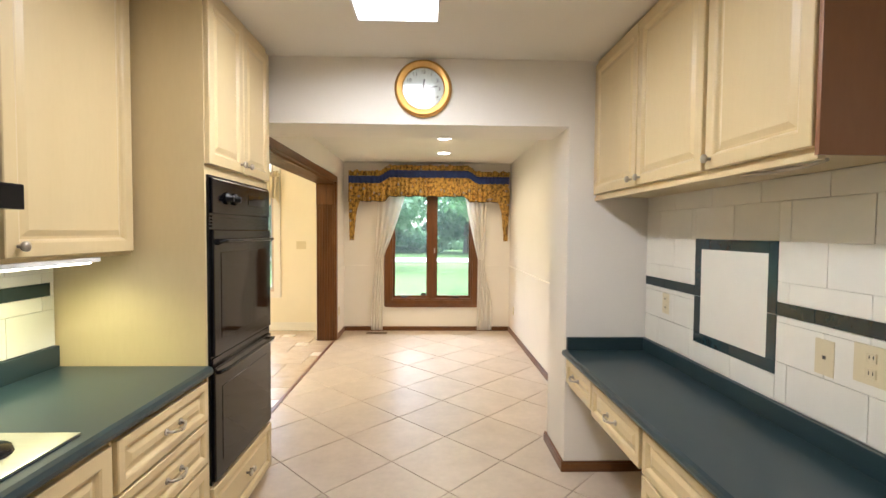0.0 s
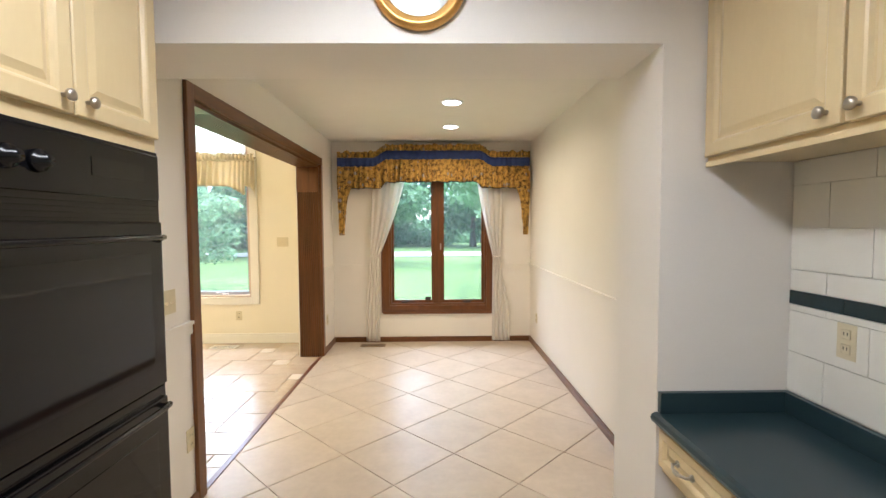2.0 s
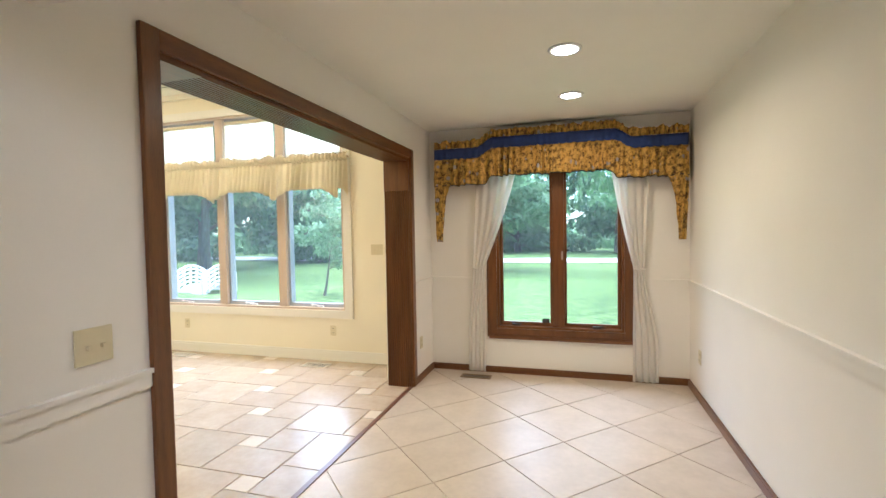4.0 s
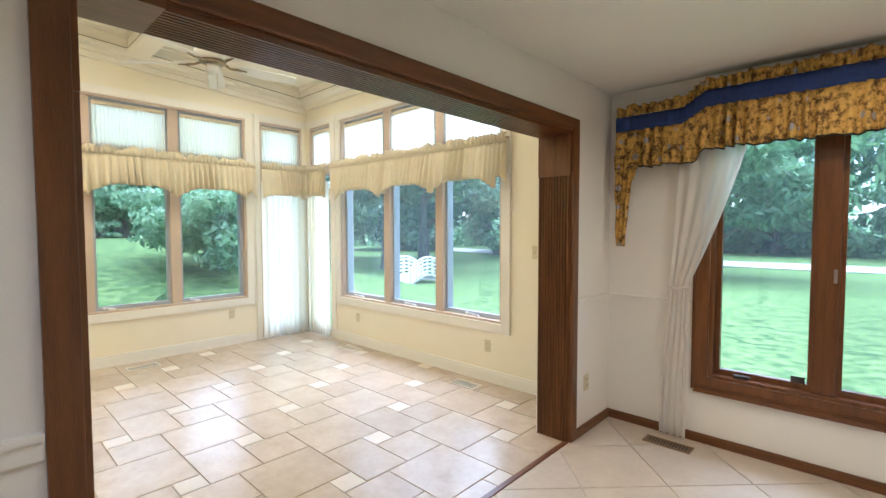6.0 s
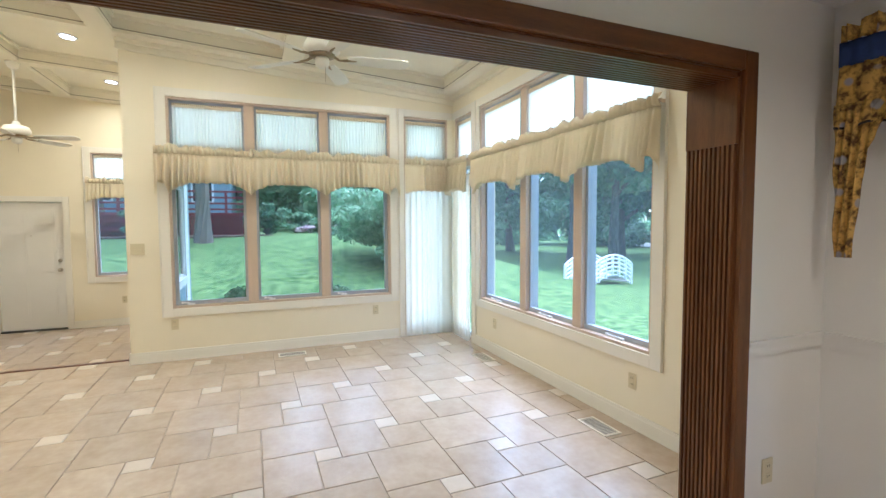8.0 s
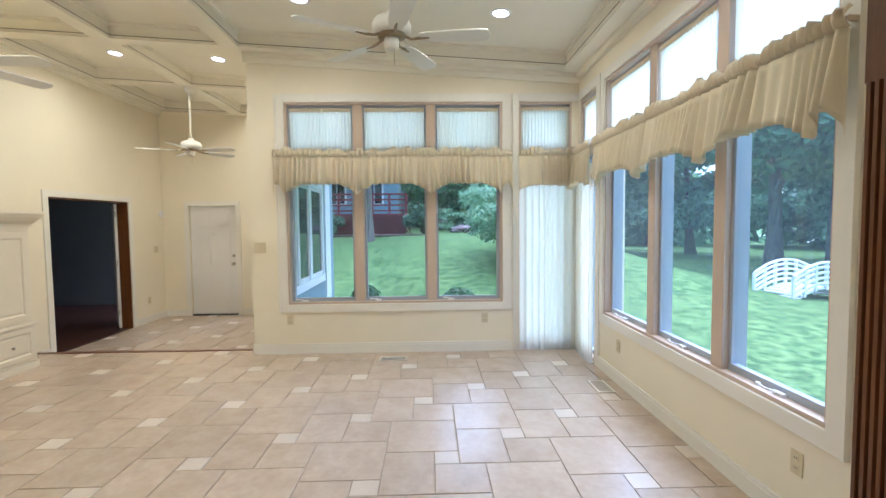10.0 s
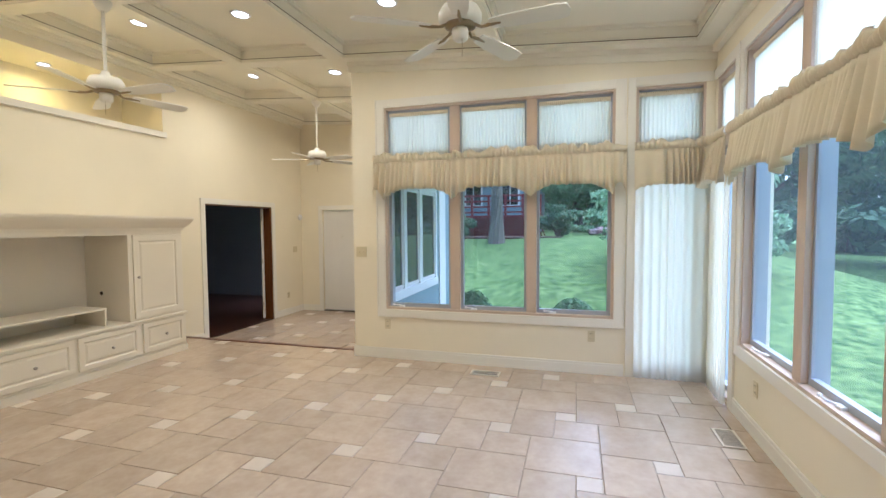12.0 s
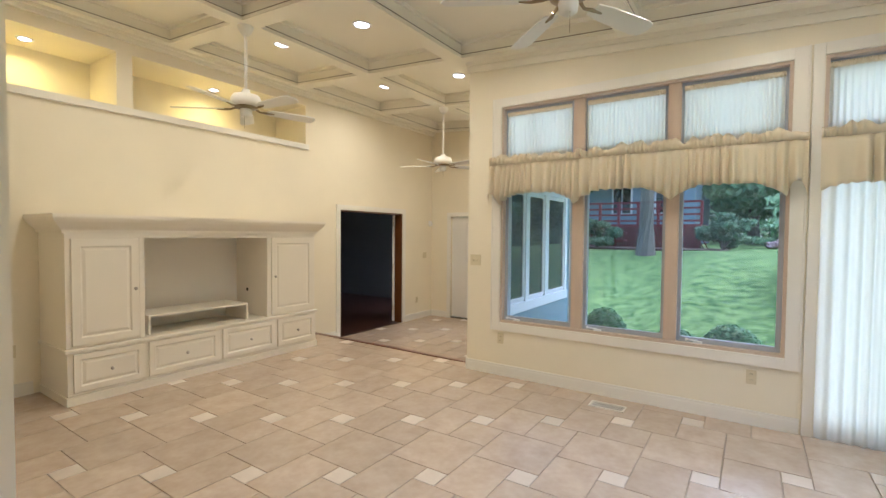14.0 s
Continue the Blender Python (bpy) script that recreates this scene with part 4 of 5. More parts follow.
# ---------------------------------------------------------------- curtains
def cloth(rows, cols, fn, thick=0.002):
    """A sheet fn(s, t) for s along the rod, t from top to bottom, given a little thickness."""
    bm = bmesh.new()
    g = [[bm.verts.new(fn(i / cols, j / rows)) for j in range(rows + 1)] for i in range(cols + 1)]
    for i in range(cols):
        for j in range(rows):
            bm.faces.new((g[i][j], g[i + 1][j], g[i + 1][j + 1], g[i][j + 1]))
    return bm


def drape(name, bm, mat, parent, label="", thick=0.002):
    ob = part(name, bm, mat, parent, label, smooth=True)
    so = ob.modifiers.new("thickness", "SOLIDIFY")
    so.thickness = thick
    return ob


def wave(x, seed, pitch):
    """Uneven pleats."""
    ph = x / pitch + 1.5 * noise.noise(Vector((x * 3.1, seed, 0)))
    return math.sin(2 * math.pi * ph) * (0.7 + 0.85 * noise.noise(Vector((x * 6, seed + 9, 2))))


def gathered_sheer(m, u0, u1, z0, z1, v, seed, pitch=0.035, amp=0.010, mat=M_VOILE):
    c = thing("sheer_curtain", "gathered white sheer curtain on a rod", "curtain", m, "window sheers")

    def fn(s, t):
        u = u0 + (u1 - u0) * s
        return (u, v + amp * wave(u, seed, pitch) * (0.55 + 0.5 * t), z1 - (z1 - z0) * t)
    drape("panel", cloth(6, int((u1 - u0) / pitch * 7), fn), mat, c)
    bm = bmesh.new()
    tube(bm, [(u0 - 0.005, v, z1 - 0.012), (u1 + 0.005, v, z1 - 0.012)], 0.006)
    part("rod", bm, M_SASH, c)

    def ruff(s, t):
        u = u0 + (u1 - u0) * s
        return (u, v - 0.012 * math.sin(math.pi * t) + 0.006 * wave(u, seed + 3, 0.02), z1 + 0.012 - 0.045 * t)
    drape("heading", cloth(4, int((u1 - u0) / 0.02 * 6), ruff), M_VALANCE, c)
    return c


def scallop(u, knots):
    for a, b in zip(knots, knots[1:]):
        if a <= u <= b:
            s = (u - a) / (b - a)
            return min(1.0, math.sin(math.pi * s) * 1.35) ** 0.7 if 0 < s < 1 else 0.0
    return 0.0


def valance(m, u0, u1, zt, zlow, rise, v, knots, seed, bend=None):
    c = thing("cream_valance", "cream gathered cotton valance with a scalloped hem", "curtain", m, "sunroom valances")

    def pos(u, off, z):
        return (u, v - off, z) if bend is None else bend(u, off, z)

    def head(s, t):
        u = u0 + (u1 - u0) * s
        off = 0.026 * math.sin(math.pi * t) + 0.026 * wave(u, seed, 0.045) * (0.5 + abs(t - 0.5))
        return pos(u, off, zt - 0.085 * t + (1 - t) * 0.046 * noise.noise(Vector((u * 16, seed, 5))))

    def skirt(s, t):
        u = u0 + (u1 - u0) * s
        zb = zlow + rise * scallop(u, knots) + 0.006 * wave(u, seed + 4, 0.09)
        off = 0.006 + 0.034 * t + (0.016 + 0.036 * t) * wave(u, seed + 1, 0.068)
        return pos(u, off, (zt - 0.085) * (1 - t) + zb * t)

    n = int((u1 - u0) / 0.045 * 8)
    drape("heading", cloth(5, n, head), M_VALANCE, c)
    drape("skirt", cloth(8, n, skirt), M_VALANCE, c)
    bm = bmesh.new()
    if bend is None:
        tube(bm, [(u0, v + 0.004, zt - 0.05), (u1, v + 0.004, zt - 0.05)], 0.012)
        for u in (u0 + 0.01, u1 - 0.01):
            box(bm, u - 0.008, u + 0.008, v, -0.019, zt - 0.06, zt - 0.04)
        part("rod", bm, M_SASH, c)
    return c


for i, (a, b) in enumerate(LW):
    gathered_sheer(place_w(WX), a + 0.03, b - 0.03, 2.315, 2.80, 0.035, 10 + i)
for i, (a, b) in enumerate(LN):
    gathered_sheer(place_n(NY), a + 0.03, b - 0.03, 2.315, 2.80, 0.035, 20 + i)
gathered_sheer(place_w(WX), 5.91, 6.48, 2.315, 2.81, 0.03, 31)
gathered_sheer(place_n(NY), -5.55, -5.08, 2.315, 2.81, 0.03, 32)
gathered_sheer(place_w(FX), 1.70, 2.38, 2.22, 2.62, 0.03, 33)
valance(place_w(WX), 3.11, 5.80, 2.335, 1.82, 0.12, -0.07, [3.11, 3.24, 4.05, 4.88, 5.68, 5.80], 1.5)
valance(place_n(NY), -4.95, -2.16, 2.335, 1.82, 0.12, -0.07, [-4.95, -4.82, -3.93, -3.08, -2.28, -2.16], 2.5)
valance(place_w(FX), 1.60, 2.46, 2.25, 1.85, 0.08, -0.06, [1.6, 2.46], 3.5)


def corner(u, off, z):
    """Path round the glazed corner: along the west wall, then along the north wall."""
    if u < 6.5:
        return (WX + 0.03 + off, min(u, 6.52 - off), z)
    d = u - 6.5
    return (WX + 0.05 + off + d * (1 - off), NY - 0.03 - off, z)


valance(Matrix(), 5.87, 7.05, 2.335, 1.86, 0.05, 0.0, [5.87, 6.5, 7.05], 4.5, bend=lambda u, off, z: corner(u, off + 0.05, z))
fs = thing("floor_sheer", "floor-length white sheer curtains in the glazed corner", "curtain")
for nm, a, b in (("panel", 5.885, 6.50), ("panel", 6.505, 7.06)):
    def fn(s, t, a=a, b=b):
        u = a + (b - a) * s
        return corner(u, 0.022 + 0.018 * wave(u, 7.7, 0.075), 2.10 - 2.085 * t)
    drape(nm, cloth(10, 110, fn), M_VOILE, fs)

# nook: swag valance and tied-back sheers
kv = thing("floral_valance", "gathered gold floral valance with a navy band", "curtain", place_n(NY), "nook window dressing")
VY = -0.13


def step(u):
    """How far the middle of the valance is raised."""
    return 0.085 * (smooth_step((u + 0.72) / 0.18) - smooth_step((u - 0.56) / 0.18))


def smooth_step(a):
    a = max(0.0, min(1.0, a))
    return a * a * (3 - 2 * a)


def vrow(z0, z1, amp, pitch, seed, push=0.0, flare=0.0):
    def fn(s, t):
        u = -1.145 + 2.325 * s
        z = (z0(u) if callable(z0) else z0) * (1 - t) + (z1(u) if callable(z1) else z1) * t
        o = amp * wave(u, seed, pitch) * (1 if flare == 0 else 0.3 + t) + push + flare * t
        return (u, VY - o, z)
    return fn


top = lambda u: 2.27 + step(u)
drape("ruffle", cloth(4, 260, vrow(lambda u: top(u) + 0.075 + 0.032 * noise.noise(Vector((u * 17, 0, 3))), top, 0.026, 0.042, 3.0)), M_FLORAL, kv)
drape("navy_band", cloth(3, 200, vrow(top, lambda u: top(u) - 0.105, 0.008, 0.07, 5.0, 0.006)), M_BLUE, kv, "navy blue cotton band")
hem = lambda u: 1.905 + 0.075 * (smooth_step((u + 0.64) / 0.1) - smooth_step((u - 0.52) / 0.1)) + 0.006 * math.sin(u * 30)
drape("skirt", cloth(8, 300, vrow(lambda u: top(u) - 0.10, hem, 0.034, 0.068, 7.0, 0.0, 0.02)), M_FLORAL, kv)
drape("hem_piping", cloth(1, 300, vrow(lambda u: hem(u) + 0.004, lambda u: hem(u) - 0.006, 0.044, 0.068, 7.0, 0.021)), M_INK, kv)
for s, uo in ((1, -1.145), (-1, 1.18)):
    def jabot(a, t, s=s, uo=uo):
        w = 0.15 * (1 - t) ** 1.6 + 0.062 - 0.02 * math.sin(math.pi * min(1, t * 1.5))
        u = uo + s * a * w + s * 0.02 * t
        return (u, VY - 0.03 - 0.014 * wave(u * 2 + t * 0.1, 3.3, 0.06), 2.0 - 0.66 * t)
    drape("jabot", cloth(16, 24, jabot), M_FLORAL, kv)
    drape("return", cloth(4, 6, lambda a, t, uo=uo: (uo, VY + 0.125 * a, 2.27 - 0.36 * t)), M_FLORAL, kv)
part("mounting_board", boxes((-1.14, 1.175, VY + 0.012, -0.001, 2.262, 2.276)), M_TRIM, kv)

for nm, top_in, top_out, tie_in, tie_out, bot_in, bot_out in (("w", -0.30, -0.72, -0.655, -0.775, -0.66, -0.83), ("e", 0.52, 0.88, 0.735, 0.83, 0.73, 0.95)):
    sc = thing("tieback_sheer", "white sheer curtain tied back beside the window", "curtain", place_n(NY), "nook window dressing")

    def fn(s, t):
        z = 2.22 - 2.2 * t
        k = (2.22 - 1.08) / 2.2
        if t < k:
            q = t / k
            e = q ** 1.35
            a, b = top_in + (tie_in - top_in) * e, top_out + (tie_out - top_out) * q
        else:
            q = smooth_step((t - k) / (1 - k) * 1.4)
            a, b = tie_in + (bot_in - tie_in) * q, tie_out + (bot_out - tie_out) * q
        u = a + (b - a) * s
        return (u, -0.065 - 0.012 * math.sin(2 * math.pi * s * 4 + 1.5 * math.sin(t * 3)), z)
    drape("panel", cloth(40, 70, fn), M_SHEER, sc)
    bm = bmesh.new()
    tube(bm, [(tie_in, -0.10, 1.075), ((tie_in + tie_out) / 2, -0.115, 1.06), (tie_out, -0.08, 1.07), ((tie_in + tie_out) / 2, -0.04, 1.085), (tie_in, -0.10, 1.075)], 0.008)
    part("tieback", bm, M_SHEER, sc)
sp = boxes((-0.10, -0.03, 0.055, 0.06, 0.515, 0.555), bevel=0.002)
part("sticker", sp, M_GREYPL, bpy.data.objects["window_5"], "dark alarm sticker")
for u in (0.055,):
    part("latch", boxes((u + 0.035, u + 0.05, 0.0, 0.06, 1.15, 1.23), bevel=0.003), M_PEWTER, bpy.data.objects["window_5"])
for u in (-0.36, 0.42):
    bm = boxes((u - 0.04, u + 0.04, 0.02, 0.058, 0.480, 0.500), bevel=0.004)
    tube(bm, [(u, 0.02, 0.50), (u + 0.06, -0.005, 0.508)], 0.005)
    part("crank", bm, M_GREYPL, bpy.data.objects["window_5"])

# ---------------------------------------------------------------- media cabinet
mc = thing("media_cabinet", "ivory painted media cabinet with an open television bay", "cabinet", place_s(0.60))
U0, U1, D = 2.66, 5.36, 0.655
part("plinth", boxes((U0 - 0.012, U1 + 0.012, -0.035, D, 0, 0.075), (U0, U1, -0.025, D, 0.075, 0.095), bevel=0.004), M_ENT, mc)
part("base", boxes((U0, U1, -0.02, D, 0.095, 0.46)), M_ENT, mc)
part("base_top", boxes((U0 - 0.02, U1 + 0.02, -0.045, D, 0.46, 0.49), bevel=0.008), M_ENT, mc)
part("side_panel", boxes((U0, U0 + 0.035, 0, D, 0.49, 1.455), bevel=0.003), M_ENT, mc)
part("side_panel", boxes((U1 - 0.035, U1, 0, D, 0.49, 1.455), bevel=0.003), M_ENT, mc)
for a in (3.235, 4.635):
    part("divider", boxes((a, a + 0.045, -0.004, D, 0.49, 1.47), bevel=0.003), M_ENT, mc)
part("back_panel", boxes((3.281, 4.634, D - 0.02, D - 0.001, 0.491, 1.454)), M_ENT, mc)
part("top_rail", boxes((U0, U1, -0.004, D, 1.455, 1.52)), M_ENT, mc)
cr = bmesh.new()
prof = [(0.0, 1.50), (0.02, 1.50), (0.024, 1.53), (0.038, 1.545), (0.055, 1.562), (0.085, 1.60), (0.100, 1.625), (0.105, 1.64), (0.105, 1.665)]
rings = [[cr.verts.new(p) for p in ((U0 - o, -o, z), (U1 + o, -o, z), (U1 + o, D, z), (U0 - o, D, z))] for o, z in prof]
for lo, hi in zip(rings, rings[1:]):
    for i in range(4):
        cr.faces.new((lo[i], lo[(i + 1) % 4], hi[(i + 1) % 4], hi[i]))
cr.faces.new(rings[-1])
part("cornice", cr, M_ENT, mc)
part("face_frame", boxes((U0 + 0.036, 3.234, 0.0, 0.02, 0.491, 1.454)), M_ENT, mc)
part("face_frame", boxes((4.681, U1 - 0.036, 0.0, 0.02, 0.491, 1.454)), M_ENT, mc)
for a, b, ku in ((2.70, 3.228, 3.19), (4.688, 5.32, 4.73)):
    d = part("door", panel_front(bmesh.new(), a, b, 0.515, 1.45, v=-0.001, rail=0.07), M_ENT, mc)
    knob(d, ku, 0.98, -0.021)
for a, b in ((2.70, 3.26), (3.30, 4.01), (4.05, 4.72), (4.76, 5.33)):
    d = part("drawer", panel_front(bmesh.new(), a, b, 0.11, 0.445, v=-0.021, rail=0.055), M_ENT, mc)
    knob(d, (a + b) / 2, 0.275, -0.041)
tv = thing("shelf_riser", "low white shelf standing in the open television bay", "shelf", place_s(0.60) @ Matrix.Translation((0, 0, 0.491)))
part("top", boxes((3.34, 4.42, 0.06, 0.52, 0.175, 0.195), bevel=0.003), M_ENT, tv)
part("leg_panel", boxes((3.34, 3.36, 0.06, 0.52, 0, 0.175)), M_ENT, tv)
part("leg_panel", boxes((4.40, 4.42, 0.06, 0.52, 0, 0.175)), M_ENT, tv)
part("back", boxes((3.36, 4.40, 0.50, 0.52, 0, 0.175)), M_ENT, tv)
part("cable_hole", lathe(bmesh.new(), [(0.022, 0), (0.022, 0.003)], 14, Matrix.Translation((4.632, 0.40, 0.80)) @ pose(0, 0, 0, 0, -90)), M_GREYPL, mc)

# ---------------------------------------------------------------- doors
dc = thing("door_2", "wide white cased doorway to a dark room with open double doors", "door", place_s(SY), kind="structure")
a, b, zt = 6.44, 8.03, 1.89
part("casing", boxes((a - 0.085, a, -0.02, 0, FZ, zt + 0.085), (b, b + 0.085, -0.02, 0, FZ, zt + 0.085), (a, b, -0.02, 0, zt, zt + 0.085), bevel=0.004), M_TRIM, dc)
part("jamb", boxes((a, a + 0.02, 0, 0.16, FZ, zt), (b - 0.02, b, 0, 0.16, FZ, zt), (a + 0.02, b - 0.02, 0, 0.16, zt - 0.02, zt)), M_OAKZ, dc)
lf = boxes((-0.04, 0.0, 0.0, 0.78, FZ + 0.01, zt - 0.03), bevel=0.003)
bmesh.ops.transform(lf, matrix=Matrix.Translation((b - 0.03, 0.162, 0)) @ pose(0, 0, 0, 0, 0, -54), verts=lf.verts[:])
lf = part("leaf", lf, M_DOOR, dc, "open door leaf")
for z in (0.05, 0.85, 1.65):
    part("hinge", lathe(bmesh.new(), [(0.008, z), (0.008, z + 0.09)], 10, Matrix.Translation((b - 0.08, 0.155, 0))), M_PEWTER, lf)
fd = thing("door_1", "white six-panel front door with knob and deadbolt, closed", "door", place_w(FX), kind="structure")
a, b = FD[0], FD[1]
part("casing", boxes((a - 0.085, a, -0.02, 0, FZ, 1.945), (b, b + 0.085, -0.02, 0, FZ, 1.945), (a, b, -0.02, 0, 1.86, 1.945), bevel=0.004), M_TRIM, fd)
part("threshold", boxes((a, b, 0.0, 0.14, FZ, FZ + 0.02)), M_GREYPL, fd)
lf = boxes((a + 0.008, b - 0.008, 0.035, 0.075, FZ + 0.025, 1.852))
w = (b - a - 0.016)
for z0, z1 in ((FZ + 0.22, 0.62), (0.74, 1.38), (1.48, 1.74)):
    for k in (0, 1):
        u = a + 0.008 + 0.11 + k * (w - 0.11) / 2
        u2 = u + (w - 0.33) / 2
        box(lf, u, u2, 0.030, 0.035, z0, z1, bevel=0.002)
        box(lf, u + 0.025, u2 - 0.025, 0.024, 0.030, z0 + 0.025, z1 - 0.025, bevel=0.002)
lf = part("leaf", lf, M_DOOR, fd)
part("knob", lathe(bmesh.new(), [(0.03, 0), (0.03, 0.006), (0.012, 0.01), (0.012, 0.035), (0.028, 0.045), (0.028, 0.06), (0.012, 0.068)], 18, Matrix.Translation((b - 0.07, 0.035, 0.78)) @ pose(0, 0, 0, 90)), M_PEWTER, lf, smooth=True)
part("deadbolt", lathe(bmesh.new(), [(0.028, 0), (0.026, 0.02)], 18, Matrix.Translation((b - 0.07, 0.035, 0.93)) @ pose(0, 0, 0, 90)), M_PEWTER, lf, smooth=True)
part("peephole", lathe(bmesh.new(), [(0.01, 0), (0.008, 0.004)], 10, Matrix.Translation(((a + b) / 2, 0.035, 1.33)) @ pose(0, 0, 0, 90)), M_PEWTER, lf)


# ---------------------------------------------------------------- ceiling fans
def ceiling_fan(x, y, hub, turn, light=True):
    f = thing("ceiling_fan", "white five-blade ceiling fan hanging from a coffer beam", "fan", Matrix.Translation((x, y, 0)), "ceiling fans")
    top_z = vault(y)
    part("canopy", lathe(bmesh.new(), [(0.03, top_z - 0.09), (0.055, top_z - 0.06), (0.072, top_z - 0.02), (0.072, top_z + 0.004)], 24), M_FAN, f, smooth=True)
    part("downrod", lathe(bmesh.new(), [(0.014, hub + 0.1), (0.014, top_z - 0.08)], 12), M_FAN, f, smooth=True)
    part("motor", lathe(bmesh.new(), [(0.03, hub + 0.16), (0.045, hub + 0.12), (0.12, hub + 0.10), (0.14, hub + 0.06), (0.14, hub + 0.02), (0.11, hub - 0.005), (0.06, hub - 0.01)], 32), M_FAN, f, smooth=True)
    part("flywheel", lathe(bmesh.new(), [(0.06, hub - 0.03), (0.10, hub - 0.02), (0.10, hub - 0.006), (0.05, hub - 0.002)], 24), M_FANBR, f, smooth=True)
    part("switch_housing", lathe(bmesh.new(), [(0.03, hub - 0.11), (0.05, hub - 0.095), (0.055, hub - 0.05), (0.05, hub - 0.03)], 24), M_FAN, f, smooth=True)
    for k in range(5):
        rot = Matrix.Rotation(radians(turn + 72 * k), 4, "Z")
        bm = bmesh.new()
        out = [(0.20, -0.045), (0.30, -0.062), (0.62, -0.072), (0.68, -0.06), (0.70, 0.0), (0.68, 0.06), (0.62, 0.072), (0.30, 0.062), (0.20, 0.045)]
        prism(bm, out, -0.004, 0.004, "z")
        bmesh.ops.transform(bm, matrix=rot @ Matrix.Translation((0, 0, hub - 0.028)) @ Matrix.Rotation(radians(-12), 4, "X"), verts=bm.verts[:])
        bl = part("blade", bm, M_FAN, f)
        bm = bmesh.new()
        tube(bm, [(0.09, 0, hub - 0.012), (0.14, 0.012, hub - 0.035), (0.20, 0.0, hub - 0.034), (0.27, 0.0, hub - 0.034)], [0.012, 0.009, 0.012, 0.006])
        bmesh.ops.transform(bm, matrix=rot, verts=bm.verts[:])
        part("blade_iron", bm, M_FANBR, bl)
    bm = bmesh.new()
    tube(bm, [(0.03, 0.02, hub - 0.10), (0.03, 0.02, hub - 0.22)], 0.0015, 5)
    part("pull_chain", bm, M_FANBR, f)
    return f


ceiling_fan(-3.72, 4.60, 2.84, 12)
ceiling_fan(-3.87, 1.37, 2.74, 20)
ceiling_fan(-7.27, 1.38, 2.62, 5)
# ---------------------------------------------------------------- outdoors
def smooth(a):
    a = max(0.0, min(1.0, a))
    return a * a * (3 - 2 * a)


def ground(x, y):
    start = 6.6 + 3.4 * smooth((4.3 - y) / 1.0)
    west = smooth((-x - start) / 10.0) * 1.45 * (1 - smooth((y - 8.5) / 7.0))
    north = -0.45 * smooth((y - 8) / 26.0) - 0.0 * x
    return -0.42 + west + north + 0.05 * noise.noise(Vector((x * 0.2, y * 0.2, 0))) * smooth((max(-x - 7, y - 7)) / 4)


xs = sorted({-400, -200, -120, -80, -60, -50} | {-44 + 0.8 * i for i in range(58)} | {6, 12, 20, 40, 80, 200, 400})
ys = sorted({-400, -150, -60, -30, -15, -10} | {-6 + 0.8 * i for i in range(62)} | {50, 60, 80, 120, 200, 400})
bm = bmesh.new()
grid = [[bm.verts.new((x, y, ground(x, y))) for y in ys] for x in xs]
for i in range(len(xs) - 1):
    for j in range(len(ys) - 1):
        bm.faces.new((grid[i][j], grid[i + 1][j], grid[i + 1][j + 1], grid[i][j + 1]))
tagged(part("ground", bm, M_LAWN, smooth=True), kind="structure")


def leaf_cloud(bm, center, radii, count, size, rng, hollow=0.35):
    for _ in range(count):
        d = Vector((rng.gauss(0, 1), rng.gauss(0, 1), rng.gauss(0, 1))).normalized()
        r = hollow + (1 - hollow) * rng.random() ** 0.5
        c = Vector(center) + Vector((d.x * radii[0], d.y * radii[1], d.z * radii[2])) * r
        n = (d + Vector((rng.uniform(-1, 1), rng.uniform(-1, 1), rng.uniform(-0.3, 1.2)))).normalized()
        q = n.to_track_quat("Z", "Y")
        a = rng.uniform(0, 6.28)
        s = size * rng.uniform(0.6, 1.3)
        ca, sa = math.cos(a) * s, math.sin(a) * s
        vs = [bm.verts.new(c + q @ Vector(p)) for p in ((ca, sa, 0), (-sa * 0.5, ca * 0.5, 0.15 * s), (-ca, -sa, 0), (sa * 0.5, -ca * 0.5, 0.15 * s))]
        bm.faces.new(vs)


